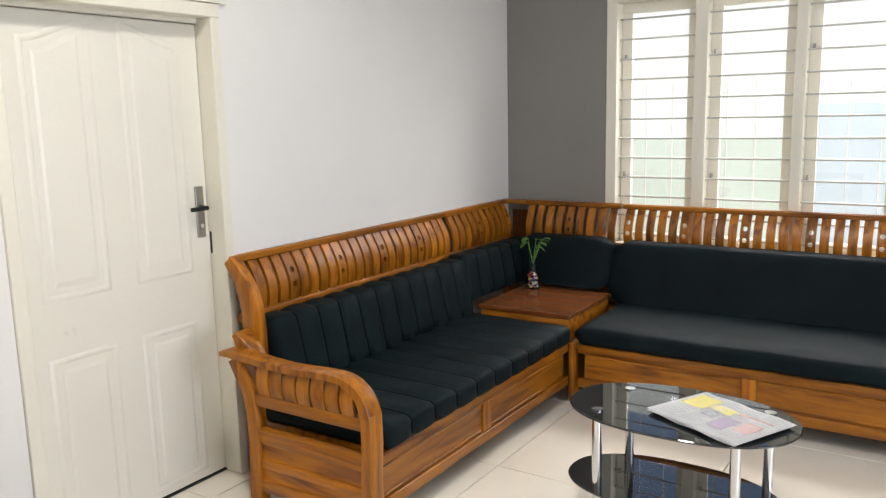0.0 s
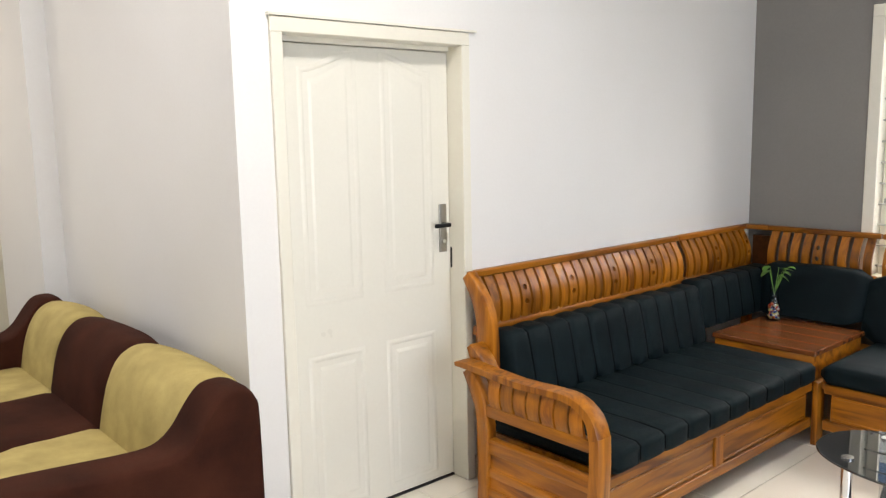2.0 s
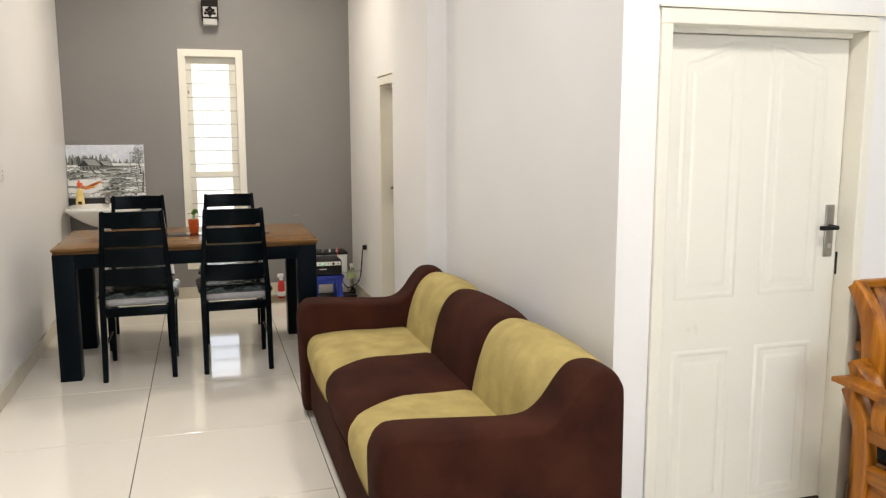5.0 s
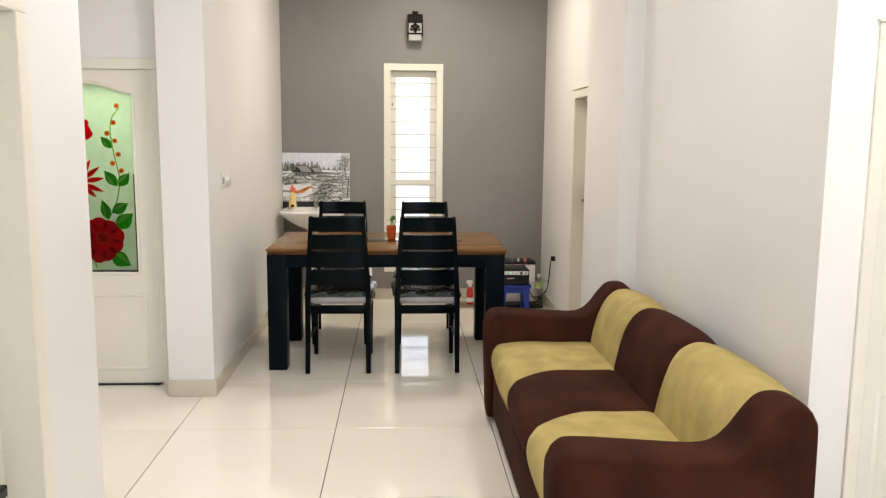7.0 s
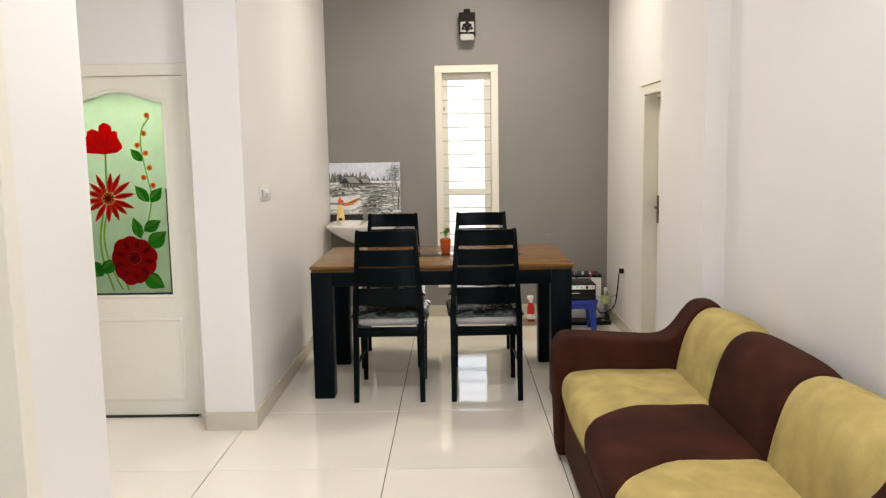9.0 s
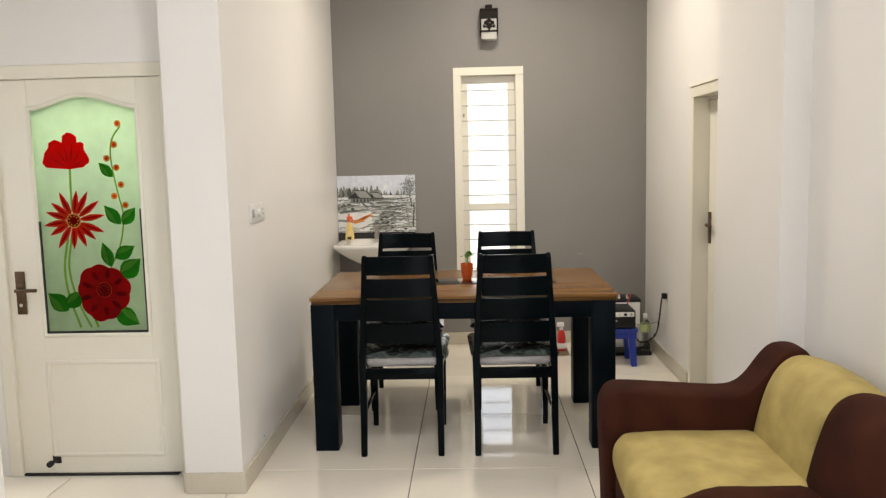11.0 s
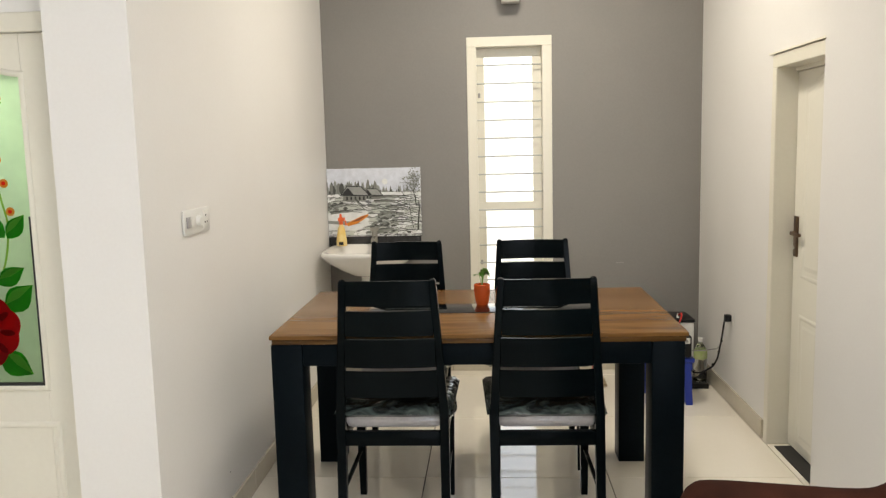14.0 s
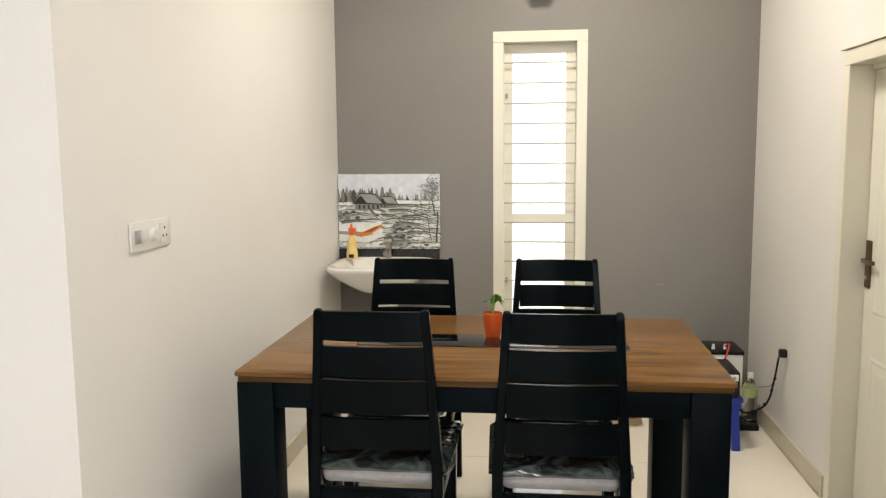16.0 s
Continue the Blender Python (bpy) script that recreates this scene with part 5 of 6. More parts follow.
for x in (-5.360, -6.09):
    for y in (-0.940, 0.434):
        slab("leg", x, x + 0.120, y, y + 0.115, 0.0, 0.742, NAVY, table, bev=0.004)

# ---- chairs ----
def dining_chair():
    c = thing("dining_chair", (0, 0, 0), "black ladder-back chair with plastic-wrapped seat at the table", "chair", "chairs round the dining table")
    # the back is at x = 0 and the seat runs to -x
    def post(y, top_y):
        bm = bmesh.new()
        rings = []
        for z, dx, f, hw in ((0.0, 0.035, -0.03, 0.016), (0.2, 0.005, -0.012, 0.018), (0.40, -0.012, 0.0, 0.019), (0.50, -0.014, 0.0, 0.018), (0.75, -0.004, 0.5, 0.015), (0.965, 0.02, 1.0, 0.0145), (0.982, 0.021, 1.0, 0.013), (0.989, 0.021, 1.0, 0.008)):
            yy = y + (top_y - y) * max(0, f) + (math.copysign(0.004, y) * (-f * 10) if f < 0 else 0)
            rings.append([(dx + a * hw, yy + b * hw * 0.9, z) for a, b in ((-1, -1), (1, -1), (1, 1), (-1, 1))])
        loft(bm, rings)
        bmesh.ops.bevel(bm, geom=bm.edges[:], offset=0.003, segments=1, affect="EDGES")
        part("back_leg", bm, BLACKW, c, smooth=True)
    post(-0.188, -0.160)
    post(0.188, 0.160)
    for z0, z1 in ((0.893, 0.982), (0.783, 0.875), (0.667, 0.772), (0.556, 0.652)):
        bm = bmesh.new()
        rings = []
        for i in range(13):
            u = i / 12
            hw = 0.150 + (0.98 - (z0 + z1) / 2) * 0.045
            y = -hw + 2 * hw * u
            bow = 0.014 * (1 - (2 * u - 1) ** 2)
            rise = 0.002 * (1 - (2 * u - 1) ** 2) if z1 > 0.97 else 0
            def dx(z):
                return -0.012 + (z - 0.5) / 0.48 * 0.032
            rings.append([(dx(z0) - 0.007 + bow, y, z0), (dx(z0) + 0.007 + bow, y, z0), (dx(z1) + 0.007 + bow, y, z1 + rise), (dx(z1) - 0.007 + bow, y, z1 + rise)])
        loft(bm, rings)
        part("back_slat", bm, BLACKW, c, smooth=True, angle=50)
    slab("back_rail", -0.026, 0.0, -0.172, 0.172, 0.372, 0.425, BLACKW, c, bev=0.003)
    slab("front_rail", -0.43, -0.41, -0.175, 0.175, 0.372, 0.425, BLACKW, c, bev=0.003)
    for s in (-1, 1):
        bm = bmesh.new()
        y0, y1 = sorted((s * 0.175, s * 0.198))
        box(bm, -0.41, -0.03, y0, y1, 0.372, 0.425, 0.003)
        part("side_rail", bm, BLACKW, c, smooth=True)
        bm = bmesh.new()
        rings = [[(-0.425 + a * w, s * 0.185 + b * w, z) for a, b in ((-1, -1), (1, -1), (1, 1), (-1, 1))] for z, w in ((0.0, 0.013), (0.37, 0.019), (0.425, 0.02))]
        loft(bm, rings)
        part("front_leg", bm, BLACKW, c)
        bm = bmesh.new()
        tube(bm, (-0.41, s * 0.186, 0.20), (0.0, s * 0.188, 0.20), 0.009, n=8)
        part("stretcher", bm, BLACKW, c)
    # seat pad in its film
    def pad(name, mat, grow, amp, label, seed, fz):
        bm = bmesh.new()
        nx, ny = 26, 26
        def sh(u, v, top):
            x = -0.445 + 0.435 * u
            y = (-0.5 + v) * (0.43 + 0.03 * (1 - u)) 
            e = min(u, 1 - u, v, 1 - v)
            r = min(1, e / 0.12)
            h = math.sqrt(max(0, 1 - (1 - r) ** 2))
            k = amp * noise.noise(Vector((x * 22 + seed, y * 22, 1.0 if top else 5.0))) + amp * 0.5 * noise.noise(Vector((x * 60, y * 60 + seed, 2)))
            z = 0.486 + (0.026 + grow) * h * (1 if top else -0.7) + k * (0.4 + 0.6 * h)
            cx, cy = -0.23, 0
            g = 1 + grow * 2
            return (min(-0.006, cx + (x - cx) * g), cy + (y - cy) * g + k * 0.25, z)
        T = [[bm.verts.new(sh(i / nx, j / ny, True)) for j in range(ny + 1)] for i in range(nx + 1)]
        B = [[bm.verts.new(sh(i / nx, j / ny, False)) for j in range(ny + 1)] for i in range(nx + 1)]
        for i in range(nx):
            for j in range(ny):
                bm.faces.new((T[i][j], T[i + 1][j], T[i + 1][j + 1], T[i][j + 1]))
                bm.faces.new((B[i][j], B[i][j + 1], B[i + 1][j + 1], B[i + 1][j]))
        bmesh.ops.remove_doubles(bm, verts=bm.verts[:], dist=0.0004)
        return part(name, bm, mat, c, label, smooth=True, angle=80)
    # separate pale piece draws the lighter lower band of the pad
    slab("pale_pad_side", -0.44, -0.026, -0.178, 0.178, 0.426, 0.486, PADB, c, "pale grey side of the seat pad under its film", bev=0.026)
    pad("seat_pad", WRAP, 0.0, 0.0022, "grey seat pad wrapped in crumpled clear plastic", 1.3, 0)
    # loose corners of the film
    for k, (y0, s, bulge, drop) in enumerate(((0.203, 1, 0.036, 0.115), (-0.203, -1, 0.016, 0.070))):
        bm = bmesh.new()
        rows = []
        for i in range(19):
            u = i / 18
            row = []
            for j in range(9):
                v = j / 8
                wr = 0.006 * noise.noise(Vector((u * 9, v * 7, k * 3.1))) + 0.003 * noise.noise(Vector((u * 24, v * 16, k)))
                out = bulge * math.sin(math.pi * min(1, v * 1.15)) * (0.35 + 0.65 * math.sin(math.pi * (0.15 + 0.75 * u)))
                row.append(bm.verts.new((-0.27 + 0.25 * u, y0 + s * (out - 0.012 + wr), 0.505 - drop * v * (0.75 + 0.25 * math.sin(u * 5 + k)) + wr)))
            rows.append(row)
        for p, q in zip(rows, rows[1:]):
            for j in range(8):
                bm.faces.new((p[j], p[j + 1], q[j + 1], q[j]))
        bmesh.ops.solidify(bm, geom=bm.faces[:], thickness=0.0012)
        part("film_corner", bm, FILM, c, "loose crumpled side of the plastic film", smooth=True, angle=80)
    return c


ch = dining_chair()
ch.location = (-5.205, -0.498, 0)
for x, y, a, lab in ((-5.205, 0.059, 0.8, ""), (-6.31, -0.545, 180.6, ""), (-6.31, 0.07, 179.6, "")):
    copy_thing(ch, pose(x, y, 0, 0, 0, a))

pot = thing("plant_pot", (-5.765, -0.172, 0.78), "glossy orange pot with green sprig on the dining table", "plant")
bm = bmesh.new()
lathe(bm, [(0.024, 0.0), (0.026, 0.004), (0.031, 0.03), (0.034, 0.06), (0.034, 0.085), (0.030, 0.087), (0.029, 0.075)], (-5.765, -0.172, 0.78))
part("pot", bm, ORANGE, pot, smooth=True)
bm = bmesh.new()
lathe(bm, [(0.030, 0.070), (0.027, 0.074)], (-5.765, -0.172, 0.782))
part("soil", bm, SOIL, pot)
sprig(pot, (-5.765, -0.172, 0.85), 0.085, 7, 0.020, 0.036, 8)


# ---- far wall: basin, painting, lamp ----
basin = thing("wash_basin", (-7.25, -0.86, 0), "white porcelain pedestal wash basin below the painting", "basin")
bm = bmesh.new()
rings = []
for z, k, dx in ((0.675, 0.16, 0), (0.69, 0.36, 0), (0.73, 0.60, 0), (0.775, 0.82, 0), (0.81, 0.95, 0), (0.822, 0.985, 0), (0.835, 0.98, 0), (0.842, 0.96, 0), (0.842, 0.87, 0.0), (0.82, 0.80, 0.0), (0.77, 0.62, 0), (0.735, 0.3, 0)):
    ring = []
    for i in range(40):
        a = 2 * math.pi * i / 40
        r = 1 / (abs(math.cos(a)) ** 5 + abs(math.sin(a)) ** 5) ** (1 / 5)
        ring.append((max(-7.482, -7.22 + 0.265 * k * r * math.cos(a)), -0.86 + 0.285 * k * r * math.sin(a), z))
    rings.append(ring)
loft(bm, rings)
part("bowl", bm, PORCELAIN, basin, smooth=True, angle=60)
bm = bmesh.new()
lathe(bm, [(0.11, 0.0), (0.10, 0.02), (0.075, 0.06), (0.065, 0.4), (0.075, 0.66), (0.10, 0.715)], (-7.30, -0.86, 0.0))
part("pedestal", bm, PORCELAIN, basin, smooth=True)
bm = bmesh.new()
tube(bm, (-7.42, -0.86, 0.842), (-7.42, -0.86, 0.93), 0.018)
tube(bm, (-7.42, -0.86, 0.892), (-7.31, -0.86, 0.885), 0.010)
tube(bm, (-7.31, -0.86, 0.885), (-7.31, -0.86, 0.868), 0.010)
tap = part("tap", bm, STEEL, basin, smooth=True)
bm = bmesh.new()
box(bm, -7.445, -7.395, -0.885, -0.835, 0.930, 0.952, 0.006)
part("tap_knob", bm, STEEL, tap, smooth=True)
slab("splashback", -7.493, -7.475, -1.163, -0.572, 0.78, 0.888, GRANITE)
tagged(bpy.data.objects["splashback"], "black granite strip on the grey wall behind the basin", "splashback")

spray = thing("spray_bottle", (-7.36, -1.06, 0.845), "yellow cleaner bottle with an orange trigger on the basin", "bottle")
bm = bmesh.new()
rings = []
for z, w in ((0.0, 1), (0.004, 1.08), (0.03, 1.08), (0.06, 0.92), (0.09, 0.80), (0.11, 0.72), (0.125, 0.45), (0.135, 0.34)):
    rings.append([(-7.36 + 0.020 * w * math.cos(a), -1.06 + 0.031 * w * math.sin(a), 0.845 + z) for a in (2 * math.pi * i / 20 for i in range(20))])
loft(bm, rings)
part("body", bm, YELLOWP, spray, smooth=True)
bm = bmesh.new()
tube(bm, (-7.36, -1.06, 0.98), (-7.36, -1.06, 1.00), 0.013)
box(bm, -7.372, -7.348, -1.078, -1.035, 1.00, 1.022, 0.004)
prism(bm, [(-1.038, 1.002), (-1.030, 1.004), (-1.024, 0.975), (-1.031, 0.972)], "x", -7.366, -7.354)
tube(bm, (-7.36, -1.062, 1.02), (-7.36, -1.062, 1.045), 0.009, 0.006)
part("trigger_head", bm, ORANGEP, spray, "orange trigger head", smooth=True)
slab("label", -7.3385, -7.3365, -1.074, -1.046, 0.852, 0.872, BLACK, spray, "small dark label print")


# ---- painting on the grey wall ----
def ink_mat(name, c):
    return surface(name, c, tuple(v * 0.82 for v in c), 0.6, 30, 220)


def painted_snow():
    """Ink contours and grey washes over white, as a brush leaves them."""
    m, n, l, b = base_mat("painted_snow", 0.6)
    tc, mp = n.new("ShaderNodeTexCoord"), n.new("ShaderNodeMapping")
    mp.inputs["Scale"].default_value = (1, 5, 11)
    l.new(tc.outputs["Object"], mp.inputs[0])
    a, c, r, w, mx = (n.new("ShaderNode" + k) for k in ("TexNoise", "TexNoise", "ValToRGB", "ValToRGB", "Mix"))
    a.inputs["Scale"].default_value, a.inputs["Detail"].default_value, a.inputs["Distortion"].default_value = 1.6, 5, 1.4
    c.inputs["Scale"].default_value, c.inputs["Detail"].default_value = 5.5, 6
    l.new(mp.outputs[0], a.inputs["Vector"])
    l.new(mp.outputs[0], c.inputs["Vector"])
    for ramp, stops in ((r, ((0.40, 0.62), (0.445, 0.05), (0.47, 0.66), (0.55, 0.74), (0.575, 0.10), (0.60, 0.55))), (w, ((0.40, 0.25), (0.52, 1.0)))):
        e = ramp.color_ramp.elements
        while len(e) < len(stops):
            e.new(0.5)
        for el, (p, v) in zip(e, stops):
            el.position, el.color = p, (v, v, v * 1.01, 1)
    l.new(a.outputs[0], r.inputs[0])
    l.new(c.outputs[0], w.inputs[0])
    mx.data_type, mx.blend_type = "RGBA", "MULTIPLY"
    mx.inputs[0].default_value = 0.85
    l.new(r.outputs[0], mx.inputs[6])
    l.new(w.outputs[0], mx.inputs[7])
    l.new(mx.outputs[2], b.inputs["Base Color"])
    return m


PAINTED = painted_snow()
pic = thing("painting", (-7.48, -0.875, 0.889), "unframed snowy village landscape with an orange boat, in greys", "painting")
PX = -7.470
slab("canvas", -7.492, PX, -1.180 + 0.018, -0.566, 0.889, 1.322, PAINTED, pic, bev=0.001)
C_SKY, C_MID, C_DARK, C_INK, C_SNOW, C_BOAT, C_BOAT2 = (ink_mat("paint_" + n_, c) for n_, c in (("sky", (0.72, 0.745, 0.82)), ("mid", (0.22, 0.225, 0.20)), ("dark", (0.075, 0.078, 0.068)), ("ink", (0.02, 0.02, 0.02)), ("snow", (0.84, 0.85, 0.84)), ("boat", (0.75, 0.25, 0.02)), ("boat_inside", (0.25, 0.08, 0.02))))

C_FAR = ink_mat("paint_far", (0.30, 0.31, 0.29))
C_BANK = ink_mat("paint_bank", (0.58, 0.60, 0.55))
C_ROOF = ink_mat("paint_roof", (0.34, 0.34, 0.32))


def daub(name, pts, mat, lift, label=""):
    """Flat paint: points in fractions of the canvas, v up."""
    bm = bmesh.new()
    q = [(-1.162 + u * 0.596, 0.889 + v * 0.433) for u, v in pts]
    prism(bm, q, "x", PX + lift - 0.0008, PX + lift)
    part(name, bm, mat, pic, label)


rp = random.Random(11)


def blob(u, v, w, h, k=14, rough=0.35):
    return [(min(0.998, max(0.002, u + w * math.cos(a) * (1 + rp.uniform(-rough, rough)))), min(0.998, max(0.002, v + h * math.sin(a) * (1 + rp.uniform(-rough, rough))))) for a in (2 * math.pi * i / k for i in range(k))]


daub("sky", [(0.002, 0.66), (0.998, 0.66), (0.998, 0.998), (0.002, 0.998)], C_SKY, 0.0009, "pale blue painted sky")
for i in range(80):
    u = rp.uniform(0.0, 0.86)
    h = rp.uniform(0.04, 0.15) * (0.75 if u > 0.45 else 1)
    w = rp.uniform(0.008, 0.020)
    daub("tree", [(max(0.002, u - w), 0.62), (max(0.003, u - w * 0.5), 0.64 + h * 0.5), (u, 0.64 + h), (u + w * 0.5, 0.64 + h * 0.45), (u + w, 0.62)], (C_MID, C_FAR, C_FAR, C_DARK)[i % 4], 0.0018 + i * 0.000006, "grey painted fir tree")
daub("moon", [(0.62 + 0.030 * math.cos(a), 0.80 + 0.042 * math.sin(a)) for a in (2 * math.pi * i / 16 for i in range(16))], C_SNOW, 0.0023, "pale painted sun")


def mound(u, v, w, h, lift):
    """A snowy hump with an inked upper edge and hatching under it."""
    n = 10
    top = [(u - w + 2 * w * i / n, v + h * math.sin(math.pi * i / n) ** 0.8 + rp.uniform(-0.004, 0.004)) for i in range(n + 1)]
    top = [(min(0.997, max(0.003, a)), b) for a, b in top]
    daub("bank", top + [(q, v - h * 0.8) for q in (top[-1][0], top[0][0])], (C_SNOW, C_BANK, C_SNOW, C_BANK)[int(lift * 25000) % 4], lift)
    t = rp.uniform(0.006, 0.014)
    daub("brush_line", top + [(a, b - t * math.sin(math.pi * min(n, k + 1) / (n + 1))) for k, (a, b) in reversed(list(enumerate(top)))], C_DARK, lift + 0.00015)
    for k in range(3):
        a = u + rp.uniform(-0.8, 0.8) * w
        a = min(0.96, max(0.01, a))
        c = v + rp.uniform(-0.5, 0.5) * h
        daub("brush_stroke", [(a, c), (a + 0.03, c + 0.012), (a + 0.034, c + 0.004), (a + 0.004, c - 0.008)], (C_MID, C_FAR, C_FAR)[k % 3], lift + 0.0002)


daub("bank", [(0.002, 0.50), (0.3, 0.53), (0.998, 0.56), (0.998, 0.645), (0.6, 0.65), (0.002, 0.625)], C_SNOW, 0.0026, "white snowy bank")
lf = 0.0030
for row in range(9):
    v = 0.56 - row * 0.062
    for k in range(5):
        u = (k + 0.5 * (row % 2)) / 4.6 + rp.uniform(-0.05, 0.05)
        if u < 0.36 and 0.10 < v < 0.36:
            continue
        lf += 0.00004
        mound(min(0.97, max(0.03, u)), v, rp.uniform(0.09, 0.17), rp.uniform(0.025, 0.05), lf)
daub("water", [(0.002, 0.10), (0.30, 0.09), (0.42, 0.16), (0.46, 0.33), (0.30, 0.37), (0.002, 0.36)], C_SNOW, 0.0052, "pale frozen painted water")
daub("water", [(0.002, 0.20), (0.24, 0.17), (0.36, 0.20), (0.22, 0.23), (0.002, 0.24)], C_FAR, 0.0054)
for hx, hy, sc in ((0.17, 0.52, 1.0), (0.40, 0.545, 0.7)):
    X = lambda a, hx=hx, sc=sc: hx + a * sc
    Y = lambda b, hy=hy, sc=sc: hy + b * sc
    daub("cottage", [(X(0), Y(0.02)), (X(0.06), Y(0)), (X(0.25), Y(0.01)), (X(0.25), Y(0.09)), (X(0.06), Y(0.11)), (X(0), Y(0.09))], C_MID, 0.0056 + sc * 0.0002, "grey painted cottage wall")
    daub("roof_edge", [(X(-0.035), Y(0.085)), (X(0.045), Y(0.232)), (X(0.20), Y(0.222)), (X(0.292), Y(0.072)), (X(0.10), Y(0.082))], C_INK, 0.0060 + sc * 0.0002)
    daub("cottage_roof", [(X(-0.015), Y(0.10)), (X(0.05), Y(0.218)), (X(0.195), Y(0.208)), (X(0.272), Y(0.087)), (X(0.115), Y(0.098)), (X(0.06), Y(0.195)), (X(0.045), Y(0.19))], C_ROOF, 0.0064 + sc * 0.0002, "grey painted roof with snow")
    for k in range(5):
        daub("cottage_window", [(X(0.035 + 0.045 * k), Y(0.02)), (X(0.052 + 0.045 * k), Y(0.02)), (X(0.052 + 0.045 * k), Y(0.07)), (X(0.035 + 0.045 * k), Y(0.07))], C_INK, 0.0067 + sc * 0.0002)
for i in range(26):
    daub("bush", blob(rp.uniform(0.0, 0.20), rp.uniform(0.37, 0.50), 0.022, 0.018), (C_DARK, C_MID, C_FAR)[i % 3], 0.0070 + i * 0.00001)
for i in range(70):
    daub("bush", blob(rp.gauss(0.60, 0.10), rp.uniform(0.05, 0.36), 0.024, 0.017), (C_DARK, C_MID, C_FAR)[i % 3], 0.0070 + i * 0.00001)


def stroke(pts, w0, w1, mat, lift, label=""):
    """A brush line that tapers from w0 to w1."""
    n = len(pts)
    lo, hi = [], []
    for i, (x, y) in enumerate(pts):
        p, q = pts[max(0, i - 1)], pts[min(n - 1, i + 1)]
        t = Vector(((q[0] - p[0]) * 0.596, (q[1] - p[1]) * 0.433)).normalized()
        w = w0 + (w1 - w0) * i / (n - 1)
        lo.append((min(0.997, max(0.003, x - t.y * w)), y + t.x * w * 1.37))
        hi.append((min(0.997, max(0.003, x + t.y * w)), y - t.x * w * 1.37))
    daub("brush_line", lo + hi[::-1], mat, lift, label)


def hill_line(x0, y0, x1, y1, arch, w, mat, lift):
    stroke([(x0 + (x1 - x0) * i / 12, y0 + (y1 - y0) * i / 12 + arch * math.sin(math.pi * i / 12) + rp.uniform(-0.004, 0.004)) for i in range(13)], w, w * 0.3, mat, lift)


for i, (x0, y0, x1, y1, arch) in enumerate(((0.46, 0.585, 0.99, 0.55, 0.030), (0.50, 0.53, 0.92, 0.43, 0.045), (0.62, 0.44, 0.99, 0.36, 0.040), (0.56, 0.36, 0.96, 0.27, 0.035), (0.66, 0.22, 0.97, 0.20, 0.030), (0.42, 0.47, 0.70, 0.36, 0.030), (0.02, 0.37, 0.40, 0.385, 0.015), (0.03, 0.46, 0.33, 0.47, 0.020), (0.30, 0.56, 0.46, 0.40, -0.02), (0.50, 0.10, 0.93, 0.08, 0.03))):
    hill_line(x0, y0, x1, y1, arch, 0.0065, C_DARK, 0.0072 + i * 0.00002)
    hill_line(x0 + 0.01, y0 - 0.022, x1 - 0.03, y1 - 0.024, arch, 0.010, C_MID, 0.0070 + i * 0.00001)
# dark wood behind the cottages
for i in range(60):
    u = rp.choice((rp.gauss(0.09, 0.05), rp.gauss(0.27, 0.05), rp.gauss(0.47, 0.06)))
    h = rp.uniform(0.03, 0.10)
    daub("tree", blob(u, 0.64 + h * 0.8, 0.016, h, 12, 0.3), (C_MID, C_FAR, C_MID, C_DARK)[i % 4], 0.0050 + i * 0.000004, "grey painted fir tree")


def limb(x, y, ang, length, w, depth, lift):
    """A bare branch that forks towards its tips."""
    pts = [(x, y)]
    for i in range(4):
        ang += rp.uniform(-0.18, 0.18)
        x, y = x + math.cos(ang) * length / 4, y + math.sin(ang) * length / 4 * 1.37
        pts.append((x, y))
    stroke(pts, w, w * 0.55, C_DARK, lift, "bare dark painted branch")
    if depth:
        for d in (-0.55, 0.5, 0.05):
            limb(x, y, ang + d + rp.uniform(-0.2, 0.2), length * 0.62, w * 0.5, depth - 1, lift + 0.00002)


for i, (x, y, ang, length, w, depth) in enumerate(((0.965, 0.09, 1.62, 0.30, 0.010, 0), (0.95, 0.44, 1.60, 0.16, 0.0065, 3), (0.915, 0.12, 1.75, 0.26, 0.004, 1), (0.83, 0.46, 1.55, 0.12, 0.003, 2), (0.955, 0.55, 2.2, 0.08, 0.004, 2))):
    limb(x, y, ang, length, w, depth, 0.0076 + i * 0.0001)
for i in range(110):
    u, v = rp.gauss(0.92, 0.042), rp.gauss(0.80, 0.085)
    daub("twig", blob(min(0.985, u), v, 0.010, 0.009, 6, 0.7), (C_FAR, C_MID, C_FAR)[i % 3], 0.0083 + i * 0.000003)
daub("boat", [(0.18, 0.185), (0.22, 0.16), (0.32, 0.20), (0.43, 0.30), (0.44, 0.335), (0.36, 0.30), (0.26, 0.24)], C_BOAT, 0.0088, "orange painted rowing boat")
daub("boat", [(0.24, 0.215), (0.33, 0.235), (0.42, 0.315), (0.35, 0.285)], C_BOAT2, 0.0092, "dark inside of the painted boat")

# ---- wall lamp ----
lamp = thing("wall_lamp", (-7.495, 0.011, 2.30), "dark carved lantern wall lamp with a white glass, switched off", "lamp")
slab("back_plate", -7.494, -7.478, -0.045, 0.067, 2.36, 2.53, LAMPD, lamp, bev=0.003)
slab("cap", -7.478, -7.365, -0.055, 0.077, 2.495, 2.512, LAMPD, lamp, bev=0.004)
slab("hood_panel", -7.375, -7.366, -0.046, 0.068, 2.44, 2.495, LAMPD, lamp)
slab("finial", -7.44, -7.40, -0.015, 0.037, 2.512, 2.545, LAMPD, lamp, bev=0.006)
bm = bmesh.new()
